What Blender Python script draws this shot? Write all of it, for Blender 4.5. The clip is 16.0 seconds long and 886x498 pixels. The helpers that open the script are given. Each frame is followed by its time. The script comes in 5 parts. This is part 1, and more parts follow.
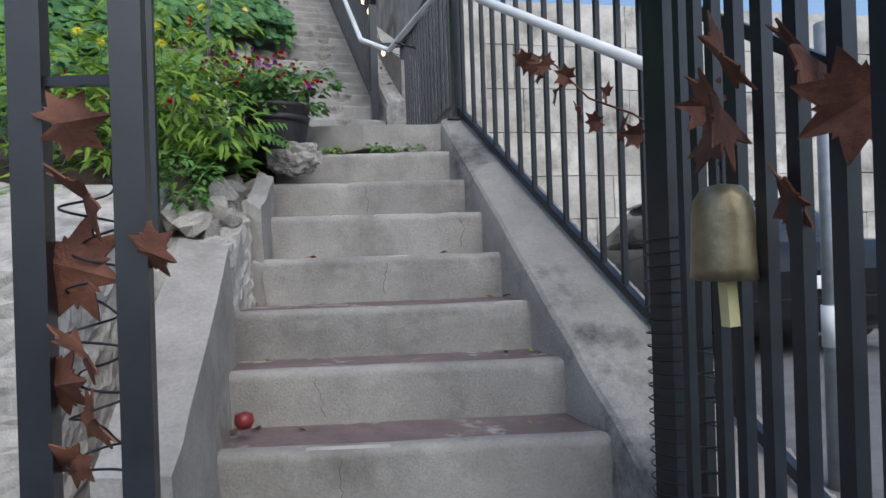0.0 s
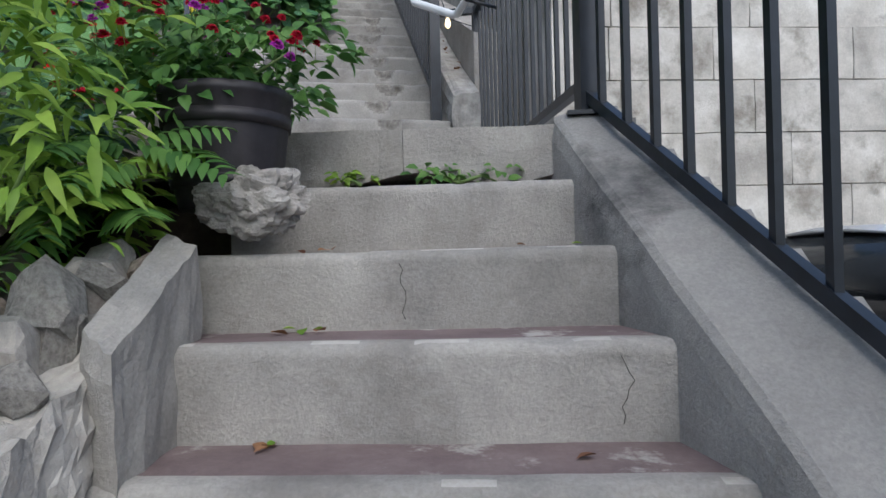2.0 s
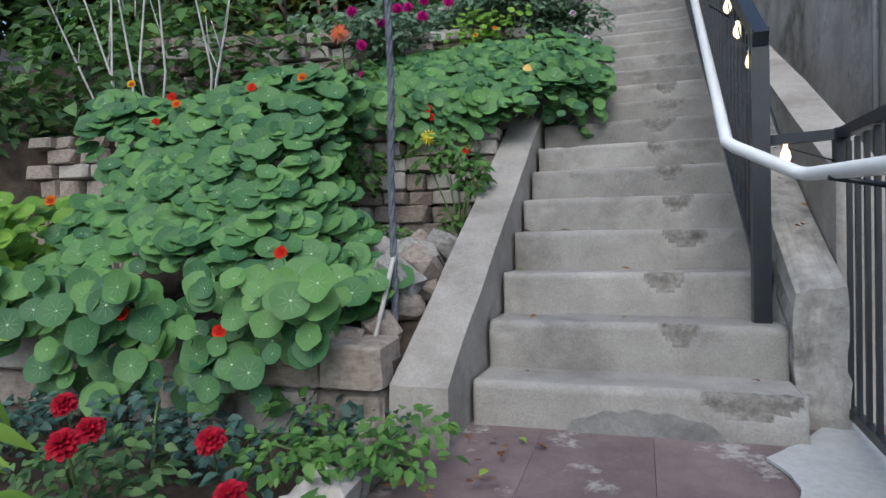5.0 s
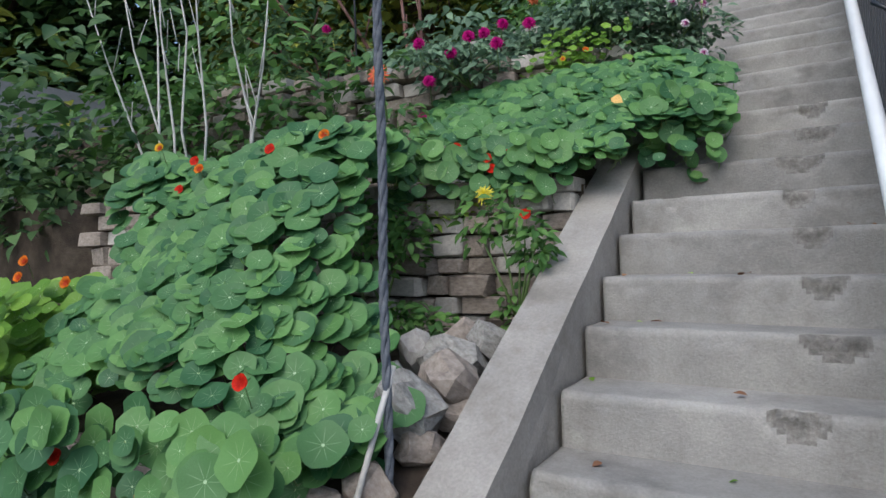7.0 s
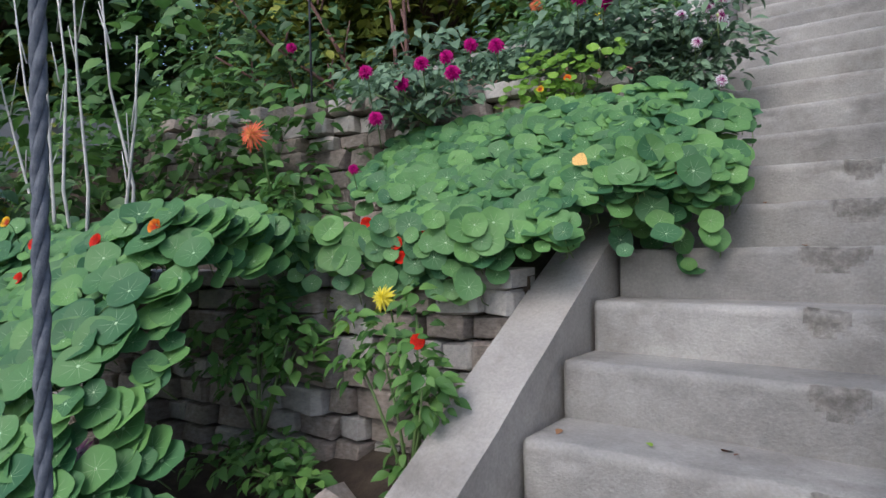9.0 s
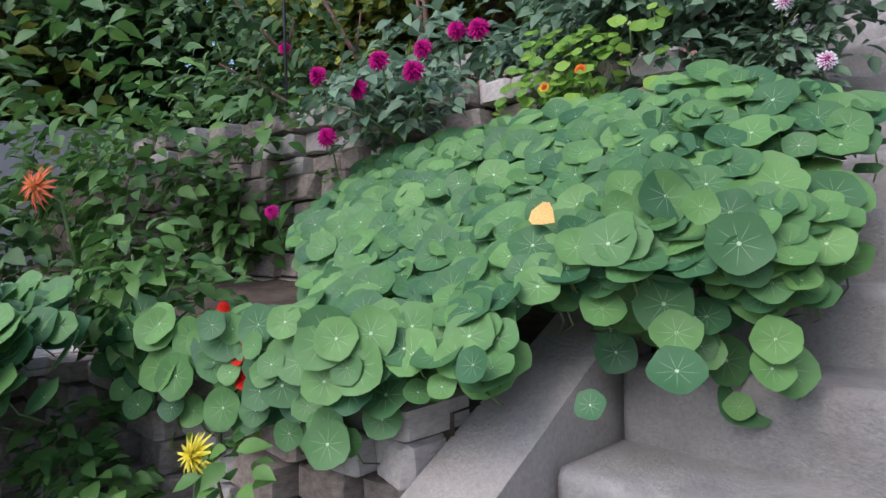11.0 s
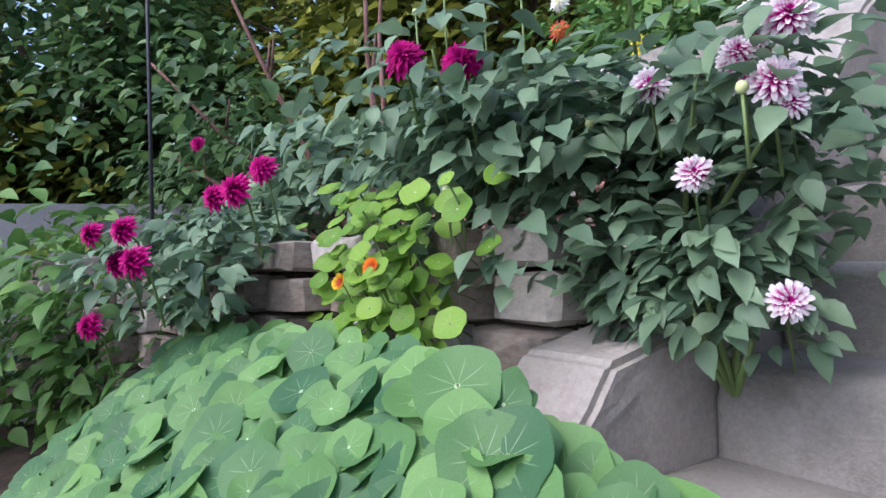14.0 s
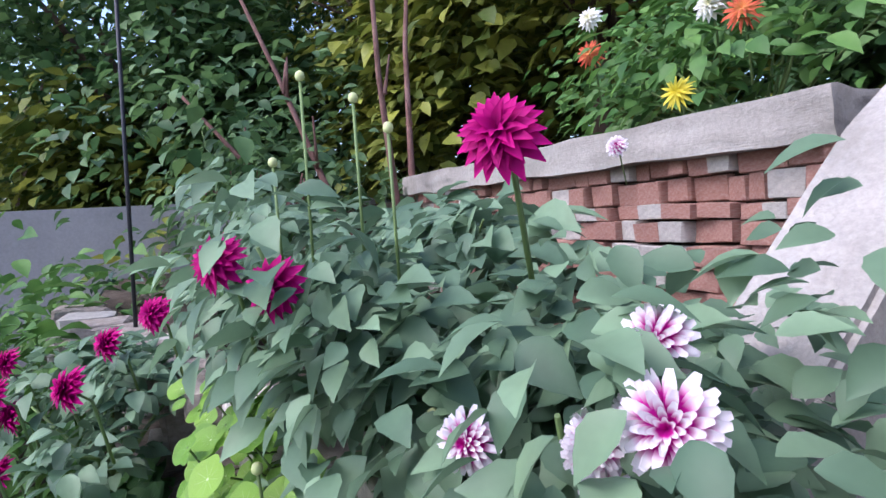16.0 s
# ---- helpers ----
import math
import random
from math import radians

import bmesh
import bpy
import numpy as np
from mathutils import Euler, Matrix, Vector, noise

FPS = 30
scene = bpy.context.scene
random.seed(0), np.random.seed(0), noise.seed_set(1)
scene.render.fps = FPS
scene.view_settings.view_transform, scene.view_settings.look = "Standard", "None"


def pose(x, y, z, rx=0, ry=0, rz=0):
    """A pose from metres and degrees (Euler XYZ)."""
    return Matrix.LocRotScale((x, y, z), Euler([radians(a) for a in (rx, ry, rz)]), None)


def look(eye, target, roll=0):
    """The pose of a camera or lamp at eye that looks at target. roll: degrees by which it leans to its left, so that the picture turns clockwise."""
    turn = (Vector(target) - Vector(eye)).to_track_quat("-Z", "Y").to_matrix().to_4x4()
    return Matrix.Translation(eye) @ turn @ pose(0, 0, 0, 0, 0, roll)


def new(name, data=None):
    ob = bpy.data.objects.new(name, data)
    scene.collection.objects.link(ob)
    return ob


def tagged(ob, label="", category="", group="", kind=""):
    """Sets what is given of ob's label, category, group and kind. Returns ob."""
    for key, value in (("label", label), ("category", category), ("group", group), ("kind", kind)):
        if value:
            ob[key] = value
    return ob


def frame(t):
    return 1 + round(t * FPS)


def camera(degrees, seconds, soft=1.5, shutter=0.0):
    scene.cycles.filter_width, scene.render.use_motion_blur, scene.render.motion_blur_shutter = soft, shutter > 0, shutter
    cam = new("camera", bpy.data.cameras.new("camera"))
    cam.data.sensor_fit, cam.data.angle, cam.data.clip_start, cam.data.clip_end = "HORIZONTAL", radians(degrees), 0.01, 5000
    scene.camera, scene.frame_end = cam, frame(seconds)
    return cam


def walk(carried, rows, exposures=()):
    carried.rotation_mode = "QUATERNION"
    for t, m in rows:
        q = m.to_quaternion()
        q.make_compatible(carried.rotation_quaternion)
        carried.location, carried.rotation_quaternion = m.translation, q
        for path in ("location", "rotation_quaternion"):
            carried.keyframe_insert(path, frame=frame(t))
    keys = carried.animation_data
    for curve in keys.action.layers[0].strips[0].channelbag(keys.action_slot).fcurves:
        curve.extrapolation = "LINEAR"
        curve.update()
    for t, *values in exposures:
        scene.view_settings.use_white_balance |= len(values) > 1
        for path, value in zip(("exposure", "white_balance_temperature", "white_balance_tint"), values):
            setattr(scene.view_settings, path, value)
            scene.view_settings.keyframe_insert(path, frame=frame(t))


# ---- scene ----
cam = camera(72.2, 16.0)
# seconds, eye x y z, yaw, pitch, lean to the left
ROWS = [
    (0, 0.269, 0.119, 0.729, 0.09, 0.03, -1.86),
    (0.5, 0.309, 0.514, 0.740, -0.88, 0.09, -1.97),
    (1, 0.288, 0.954, 0.789, 2.08, 0.48, -1.62),
    (1.5, 0.214, 1.366, 0.943, 3.54, 0.52, -1.57),
    (2, 0.146, 1.757, 1.071, 6.47, 0.36, -1.40),
    (2.5, 0.125, 2.101, 1.277, 10.57, 0.48, -1.38),
    (3, 0.100, 2.299, 1.489, 14.25, 0.13, -1.14),
    (3.5, 0.101, 2.402, 1.726, 16.67, -0.32, -1.22),
    (4, 0.125, 2.578, 1.906, 21.32, -0.73, -1.05),
    (4.5, 0.010, 2.731, 2.000, 28.10, -0.55, -0.86),
    (5, 0.003, 2.816, 2.152, 34.04, -0.73, -1.07),
    (5.2, 0.006, 2.907, 2.181, 35.37, -0.84, -1.23),
    (7.3, -0.151, 3.641, 2.537, 47.82, 1.11, -1.01),
    (7.5, -0.193, 3.703, 2.583, 48.50, 1.19, -0.72),
    (8, -0.259, 3.942, 2.571, 49.96, 1.56, -0.89),
    (8.5, -0.220, 4.249, 2.769, 50.62, 0.94, -1.02),
    (8.7, -0.201, 4.343, 2.830, 51.08, 0.53, -1.00),
    (10.8, -0.611, 5.344, 3.080, 61.42, -0.09, -0.63),
    (11, -0.613, 5.442, 3.143, 62.32, -0.28, -1.08),
    (11.5, -0.635, 5.717, 3.242, 64.04, 0.09, -1.19),
    (12, -0.781, 5.920, 3.315, 64.07, -0.07, -1.53),
    (12.5, -0.849, 6.134, 3.422, 62.83, -0.20, -2.29),
    (13, -0.912, 6.343, 3.543, 66.22, 0.80, -1.83),
    (13.5, -0.979, 6.446, 3.631, 69.01, 1.28, -1.68),
    (14, -1.022, 6.568, 3.725, 72.11, 1.34, -1.74),
    (14.5, -1.084, 6.652, 3.815, 74.70, 1.00, -1.30),
    (14.8, -1.152, 6.632, 3.926, 73.98, -0.50, -1.05),
    (15, -1.214, 6.776, 3.984, 77.81, -0.39, -1.72),
    (15.2, -1.235, 6.858, 3.990, 77.71, 0.75, -1.24),
    (15.5, -1.241, 6.952, 4.058, 78.72, -0.90, -0.86),
    (16, -1.278, 7.064, 4.180, 81.82, -2.88, -2.01),
]
walk(cam, [(t, pose(x, y, z, 90 + pitch, -lean, yaw)) for t, x, y, z, yaw, pitch, lean in ROWS], exposures=[(0, 0.48, 5950, 7), (5, 0.5, 5950, 6), (8.5, 0.68, 6000, 9), (11.5, 0.97, 5850, 17), (14, 1.27, 5850, 18), (16, 1.42, 5700, 20)])

# ---- light ----
world = bpy.data.worlds.new("sky")
scene.world = world
world.use_nodes = True
wn = world.node_tree
sky = wn.nodes.new("ShaderNodeTexSky")
sky.sky_type, sky.sun_disc, sky.sun_elevation, sky.sun_rotation = "NISHITA", False, radians(50), radians(160)
wn.links.new(sky.outputs[0], wn.nodes["Background"].inputs[0])
wn.nodes["Background"].inputs[1].default_value = 0.15
sky.air_density, sky.dust_density, sky.ozone_density = 1.0, 3.0, 1.0
sun = new("sun", bpy.data.lights.new("sun", "SUN"))
sun.data.energy, sun.data.angle, sun.data.color = 0.72, radians(50), (1.0, 0.985, 0.96)
sun.matrix_world = look((5.0, -7.0, 20), (0.0, 7.0, 4.0))


# ---- materials ----
def mat(name):
    m = bpy.data.materials.new(name)
    m.use_nodes = True
    return m, m.node_tree.nodes, m.node_tree.links, m.node_tree.nodes["Principled BSDF"]


def node(nt, kind, **kw):
    n = nt.nodes.new(kind)
    for k, v in kw.items():
        if k == "inp":
            for key, val in v.items():
                n.inputs[key].default_value = val
    return n


def rgb(c):
    return (c[0], c[1], c[2], 1.0)


def noise_node(nt, scale, detail=4.0, rough=0.6, coord="Object", vec=None):
    tc = nt.nodes.new("ShaderNodeTexCoord")
    n = node(nt, "ShaderNodeTexNoise", inp={"Scale": scale, "Detail": detail, "Roughness": rough})
    nt.links.new(vec if vec else tc.outputs[coord], n.inputs["Vector"])
    return n.outputs["Fac"]


def ramp(nt, fac, stops):
    r = nt.nodes.new("ShaderNodeValToRGB")
    e = r.color_ramp.elements
    while len(e) < len(stops):
        e.new(0.5)
    for el, (p, c) in zip(e, stops):
        el.position, el.color = p, rgb(c)
    nt.links.new(fac, r.inputs[0])
    return r.outputs[0]


def mixc(nt, fac, a, b, kind="MIX"):
    m = nt.nodes.new("ShaderNodeMix")
    m.data_type, m.blend_type = "RGBA", kind
    for sock, val in ((m.inputs[0], fac), (m.inputs[6], a), (m.inputs[7], b)):
        if isinstance(val, bpy.types.NodeSocket):
            nt.links.new(val, sock)
        elif isinstance(val, (int, float)):
            sock.default_value = val
        else:
            sock.default_value = rgb(val)
    return m.outputs[2]


def bump(nt, bsdf, height, strength=0.3, dist=0.01):
    b = node(nt, "ShaderNodeBump", inp={"Strength": strength, "Distance": dist})
    nt.links.new(height, b.inputs["Height"])
    nt.links.new(b.outputs[0], bsdf.inputs["Normal"])


def rough_surface(name, dark, mid, light, scale=3.0, fine=60.0, rough=0.9, relief=0.4, stain=None, stain_scale=1.2, stain_lo=0.55, stain_hi=0.7, speckle=0.25):
    """Concrete, stone, soil: three tones at a large scale, grain at a small one, and stains with a shape of their own."""
    m, ns, ls, b = mat(name)
    nt = m.node_tree
    c = ramp(nt, noise_node(nt, scale, 6, 0.65), [(0.3, dark), (0.5, mid), (0.72, light)])
    grain = noise_node(nt, fine, 5, 0.7)
    c = mixc(nt, speckle, c, ramp(nt, grain, [(0.3, (0.35, 0.35, 0.35)), (0.65, (0.68, 0.68, 0.68))]), "OVERLAY")
    if stain:
        f = ramp(nt, noise_node(nt, stain_scale, 7, 0.7), [(stain_lo, (0, 0, 0)), (stain_hi, (1, 1, 1))])
        c = mixc(nt, f, c, stain)
    info = nt.nodes.new("ShaderNodeObjectInfo")
    hsv = node(nt, "ShaderNodeHueSaturation")
    val = node(nt, "ShaderNodeMapRange", inp={"To Min": 0.88, "To Max": 1.1})
    ls.new(info.outputs["Random"], val.inputs["Value"])
    ls.new(val.outputs[0], hsv.inputs["Value"])
    ls.new(c, hsv.inputs["Color"])
    ls.new(hsv.outputs[0], b.inputs["Base Color"])
    b.inputs["Roughness"].default_value = rough
    b.inputs["Specular IOR Level"].default_value = 0.25
    bump(nt, b, grain, relief, 0.008)
    return m


def plain(name, col, rough=0.5, metal=0.0, var=0.15, scale=20.0, relief=0.05):
    m, ns, ls, b = mat(name)
    nt = m.node_tree
    f = noise_node(nt, scale, 4, 0.6)
    c = ramp(nt, f, [(0.3, tuple(v * (1 - var) for v in col)), (0.7, tuple(min(1, v * (1 + var)) for v in col))])
    ls.new(c, b.inputs["Base Color"])
    b.inputs["Roughness"].default_value, b.inputs["Metallic"].default_value = rough, metal
    bump(nt, b, noise_node(nt, scale * 6, 3), relief, 0.004)
    return m


def leaf_mat(name, deep, light, rough=0.5, veins=0.0, vein_col=(0.5, 0.6, 0.35), trans=0.3, ribs=0):
    """A leaf: hue by leaf, blotches, pale veins that run out from the stalk, light through the blade."""
    m, ns, ls, b = mat(name)
    nt = m.node_tree
    geo, info = nt.nodes.new("ShaderNodeNewGeometry"), nt.nodes.new("ShaderNodeObjectInfo")
    add = nt.nodes.new("ShaderNodeMath")
    add.operation = "ADD"
    ls.new(geo.outputs["Random Per Island"], add.inputs[0])
    ls.new(info.outputs["Random"], add.inputs[1])
    fr = nt.nodes.new("ShaderNodeMath")
    fr.operation = "FRACT"
    ls.new(add.outputs[0], fr.inputs[0])
    c = ramp(nt, fr.outputs[0], [(0.0, deep), (0.6, tuple((x + y) / 2 for x, y in zip(deep, light))), (1.0, light)])
    n = noise_node(nt, 25, 3)
    c = mixc(nt, 0.25, c, ramp(nt, n, [(0.3, (0.3, 0.3, 0.3)), (0.7, (0.7, 0.7, 0.7))]), "OVERLAY")
    if veins > 0:
        uv = nt.nodes.new("ShaderNodeUVMap")
        sep = nt.nodes.new("ShaderNodeSeparateXYZ")
        ls.new(uv.outputs[0], sep.inputs[0])

        def op(kind, a, bb=None):
            q = nt.nodes.new("ShaderNodeMath")
            q.operation = kind
            for k, v in enumerate((a, bb)):
                if isinstance(v, bpy.types.NodeSocket):
                    ls.new(v, q.inputs[k])
                elif v is not None:
                    q.inputs[k].default_value = v
            return q.outputs[0]

        ang = op("ARCTAN2", sep.outputs[1], sep.outputs[0])
        rad = op("SQRT", op("ADD", op("MULTIPLY", sep.outputs[0], sep.outputs[0]), op("MULTIPLY", sep.outputs[1], sep.outputs[1])))
        line = op("POWER", op("ABSOLUTE", op("COSINE", op("MULTIPLY", ang, 4.5))), 160.0)
        fade = op("MULTIPLY", line, op("MAXIMUM", op("SUBTRACT", 0.75, rad), 0.0))
        hub = op("LESS_THAN", rad, 0.07)
        f = op("MINIMUM", op("MULTIPLY", op("ADD", fade, op("MULTIPLY", hub, 0.8)), veins), 1.0)
        c = mixc(nt, f, c, vein_col)
    ls.new(c, b.inputs["Base Color"])
    b.inputs["Roughness"].default_value = rough
    b.inputs["Specular IOR Level"].default_value = 0.3
    if trans > 0:
        tr = nt.nodes.new("ShaderNodeBsdfTranslucent")
        ls.new(c, tr.inputs[0])
        mx = node(nt, "ShaderNodeMixShader", inp={0: trans})
        out = ns["Material Output"]
        ls.new(b.outputs[0], mx.inputs[1])
        ls.new(tr.outputs[0], mx.inputs[2])
        ls.new(mx.outputs[0], out.inputs[0])
    return m


CONCRETE = rough_surface("worn_concrete", (0.215, 0.205, 0.19), (0.285, 0.27, 0.25), (0.36, 0.345, 0.315), 3.0, 110, 0.92, 0.6, (0.16, 0.148, 0.135), 2.6, 0.53, 0.76, 0.4)
CURB = rough_surface("pale_concrete", (0.27, 0.25, 0.225), (0.34, 0.315, 0.285), (0.41, 0.385, 0.35), 4.0, 90, 0.9, 0.6, (0.2, 0.18, 0.155), 3.2, 0.52, 0.75, 0.4)
SLAB = rough_surface("red_brown_painted_concrete", (0.12, 0.09, 0.09), (0.165, 0.125, 0.122), (0.22, 0.175, 0.168), 4.0, 80, 0.85, 0.3, (0.36, 0.34, 0.31), 4.5, 0.56, 0.63)
MORTAR = rough_surface("fresh_grey_mortar", (0.42, 0.42, 0.4), (0.48, 0.48, 0.46), (0.54, 0.54, 0.52), 2.5, 40, 0.85, 0.2)
RUBBLE = rough_surface("crumbled_concrete", (0.2, 0.19, 0.175), (0.36, 0.34, 0.31), (0.48, 0.46, 0.42), 9.0, 35, 0.95, 1.0)
STONE = rough_surface("field_stone", (0.2, 0.165, 0.14), (0.31, 0.26, 0.22), (0.42, 0.36, 0.31), 6.0, 45, 0.9, 0.7)
BRICK = rough_surface("red_brick", (0.26, 0.13, 0.1), (0.34, 0.18, 0.14), (0.4, 0.27, 0.23), 8.0, 60, 0.9, 0.6)
SOIL = rough_surface("garden_soil", (0.035, 0.026, 0.02), (0.06, 0.045, 0.033), (0.1, 0.08, 0.06), 8.0, 70, 0.95, 1.0)
ASPHALT = rough_surface("grey_asphalt", (0.1, 0.1, 0.1), (0.14, 0.14, 0.14), (0.18, 0.18, 0.18), 3.0, 90, 0.9, 0.4)
BLOCKS = rough_surface("weathered_wall_concrete", (0.34, 0.32, 0.29), (0.5, 0.475, 0.43), (0.66, 0.635, 0.59), 1.6, 30, 0.95, 0.8, (0.2, 0.18, 0.15), 1.3, 0.52, 0.7)
IRON = plain("black_painted_iron", (0.012, 0.015, 0.021), 0.38, 0.0, 0.35, 15)
WHITEPIPE = plain("white_painted_pipe", (0.75, 0.76, 0.76), 0.35, 0.0, 0.06, 8)
RUST = rough_surface("rusted_sheet", (0.05, 0.022, 0.016), (0.12, 0.05, 0.032), (0.22, 0.1, 0.06), 9.0, 60, 0.7, 0.5)


# ---- helpers of this scene ----
UP = Vector((0, 0, 1))
AX = radians(16.0)
DU, DV = Vector((-math.sin(AX), math.cos(AX), 0)), Vector((math.cos(AX), math.sin(AX), 0))


def G(u, v, z):
    """A point of the upper flight and the garden: u up the hill along the stairs, v to the right of them."""
    return DU * u + DV * v + UP * z


def obj(name, bm, material, parent=None, label="", smooth=False):
    me = bpy.data.meshes.new(name)
    bm.normal_update()
    bm.to_mesh(me)
    bm.free()
    for m in material if isinstance(material, (list, tuple)) else (material,):
        me.materials.append(m)
    if smooth:
        me.shade_smooth()
    ob = new(name, me)
    if parent:
        ob.parent = parent
    if label:
        ob["label"] = label
    return ob


part = obj


def thing(name, label, category, at=(0, 0, 0), group="", kind=""):
    ob = new(name)
    ob.location = at
    return tagged(ob, label, category, group, kind)


def prism(bm, pts, d):
    """Extrude a closed outline of points by the vector d."""
    d = Vector(d)
    a = [bm.verts.new(Vector(p)) for p in pts]
    b = [bm.verts.new(Vector(p) + d) for p in pts]
    n = len(a)
    bm.faces.new(a)
    bm.faces.new(b[::-1])
    for i in range(n):
        bm.faces.new((a[i], b[i], b[(i + 1) % n], a[(i + 1) % n]))
    bmesh.ops.recalc_face_normals(bm, faces=bm.faces)
    return bm


def box8(bm, c):
    """A box from its eight corners: four below, four above, each in turn."""
    v = [bm.verts.new(Vector(p)) for p in c]
    for f in ((0, 3, 2, 1), (4, 5, 6, 7), (0, 1, 5, 4), (1, 2, 6, 5), (2, 3, 7, 6), (3, 0, 4, 7)):
        bm.faces.new([v[i] for i in f])
    bmesh.ops.recalc_face_normals(bm, faces=bm.faces)
    return bm


def roughen(bm, cuts, amount, freq=6.0, seed=0.0, keep=None):
    """Cut a solid finer and shift its points by noise: worn, uneven edges."""
    bmesh.ops.subdivide_edges(bm, edges=bm.edges[:], cuts=cuts, use_grid_fill=True)
    for v in bm.verts:
        v.co += noise.noise_vector(v.co * freq + Vector((seed, seed, seed))) * amount + noise.noise_vector(v.co * freq * 4 + Vector((seed, 0, 0))) * amount * 0.5
    return bm


def bar(bm, a, b, w, d=None, side=None):
    """A square bar between two points."""
    a, b = Vector(a), Vector(b)
    t = (b - a).normalized()
    s = (Vector(side) if side else (UP if abs(t.z) < 0.9 else DV))
    x = t.cross(s).normalized() * w / 2
    y = x.normalized().cross(t) * (d or w) / 2
    return box8(bm, [a - x - y, a + x - y, a + x + y, a - x + y, b - x - y, b + x - y, b + x + y, b - x + y])


def tube(bm, pts, r, n=8, r_end=None):
    """A round tube through points, tapering to r_end."""
    pts = [Vector(p) for p in pts]
    rings = []
    for i, p in enumerate(pts):
        t = (pts[min(i + 1, len(pts) - 1)] - pts[max(i - 1, 0)]).normalized()
        x = t.cross(Vector((0.3, 0.2, 1)) if abs(t.z) < 0.9 else Vector((1, 0.1, 0))).normalized()
        y = t.cross(x)
        k = r if r_end is None else r + (r_end - r) * i / (len(pts) - 1)
        rings.append([bm.verts.new(p + (x * math.cos(2 * math.pi * j / n) + y * math.sin(2 * math.pi * j / n)) * k) for j in range(n)])
    for a, b in zip(rings, rings[1:]):
        for j in range(n):
            f = bm.faces.new((a[j], a[(j + 1) % n], b[(j + 1) % n], b[j]))
            f.smooth = True
    bm.faces.new(rings[0][::-1])
    bm.faces.new(rings[-1])
    return bm


def lathe(bm, profile, n=24, at=(0, 0, 0)):
    """A turned solid from (radius, height) pairs."""
    at = Vector(at)
    rings = [[bm.verts.new(at + Vector((r * math.cos(2 * math.pi * j / n), r * math.sin(2 * math.pi * j / n), z))) for j in range(n)] for r, z in profile]
    for a, b in zip(rings, rings[1:]):
        for j in range(n):
            bm.faces.new((a[j], a[(j + 1) % n], b[(j + 1) % n], b[j])).smooth = True
    bm.faces.new(rings[0][::-1])
    bm.faces.new(rings[-1])
    return bm


# ---- the stairs ----
LAND = 1.50
NOSE = [(1.90, 0.162), (2.17, 0.342), (2.42, 0.522), (2.70, 0.71), (2.92, 0.90), (3.15, 1.08), (3.38, 1.26)]


def right_end(y):
    return 0.75 - 0.29 * (y - 1.9)


def left_end(y):
    return -0.42 - 0.04 * (y - 1.9)


stairs_1 = tagged(new("lower_stairs"), "worn grey concrete stairs with chipped edges and faded red-brown treads", "stairs", kind="structure")


def worn_step(y_front, profile_w, depth, z0, z1, at, ax, ay, chips=(), paint=True, rng=None):
    """One step as a solid: riser, chipped rounded nosing, tread. at: the left end of the nosing on plan, ax: along it, ay: into the hill."""
    bm = bmesh.new()
    n = 90
    prof = [(0.0, z0), (0.0, z1 - 0.13), (0.0, z1 - 0.085), (0.0, z1 - 0.065), (0.0, z1 - 0.045), (0.0, z1 - 0.03), (0.001, z1 - 0.018), (0.012, z1 - 0.003), (0.035, z1), (0.06, z1 - 0.002), (depth * 0.6, z1 - 0.004), (depth, z1 - 0.004)]
    rows = []
    for i in range(n + 1):
        s = profile_w * i / n
        row = []
        for j, (d, z) in enumerate(prof):
            p = at + ax * s + ay * d + UP * z
            w = noise.noise(p * 3.1) * 0.006 + noise.noise(p * 14) * 0.003
            if 4 <= j <= 8:
                c = max(0.0, noise.noise(p * 9 + Vector((5, 0, 0))) - 0.25) * 0.035
                p += ay * c - UP * c * 0.7
            for cs, cr, cd in chips:
                k = max(0.0, 1 - ((s - cs) / cr) ** 2 - ((z1 - z - 0.012) / 0.075) ** 2)
                if k > 0 and 1 <= j <= 7:
                    p += ay * cd * min(1.0, k * 2.5) * (0.7 + 0.5 * noise.noise(p * 45))
            row.append(bm.verts.new(p + ay * w + UP * noise.noise(p * 2.3) * 0.004 * (j > 6)))
        rows.append(row)
    for i in range(n):
        for j in range(len(prof) - 1):
            f = bm.faces.new((rows[i][j], rows[i + 1][j], rows[i + 1][j + 1], rows[i][j + 1]))
            f.smooth = True
            s = profile_w * (i + 0.5) / n
            if j >= 9 and paint:
                f.material_index = 1
            elif paint and j == 7 and noise.noise(f.calc_center_median() * 7) > 0.25:
                f.material_index = 3
            if any(((s - cs) / cr) ** 2 + ((z1 - f.calc_center_median().z - 0.012) / 0.075) ** 2 < 0.9 for cs, cr, cd in chips) and 1 <= j <= 6:
                f.material_index = 2
    bot = [bm.verts.new(at + UP * z0 + ay * depth), bm.verts.new(at + ax * profile_w + UP * z0 + ay * depth)]
    bm.faces.new([r for r in rows[0]] + [bot[0]])
    bm.faces.new([r for r in rows[-1][::-1]] + [bot[1]][:1])
    bm.faces.new((rows[0][-1], rows[-1][-1], bot[1], bot[0]))
    return bm


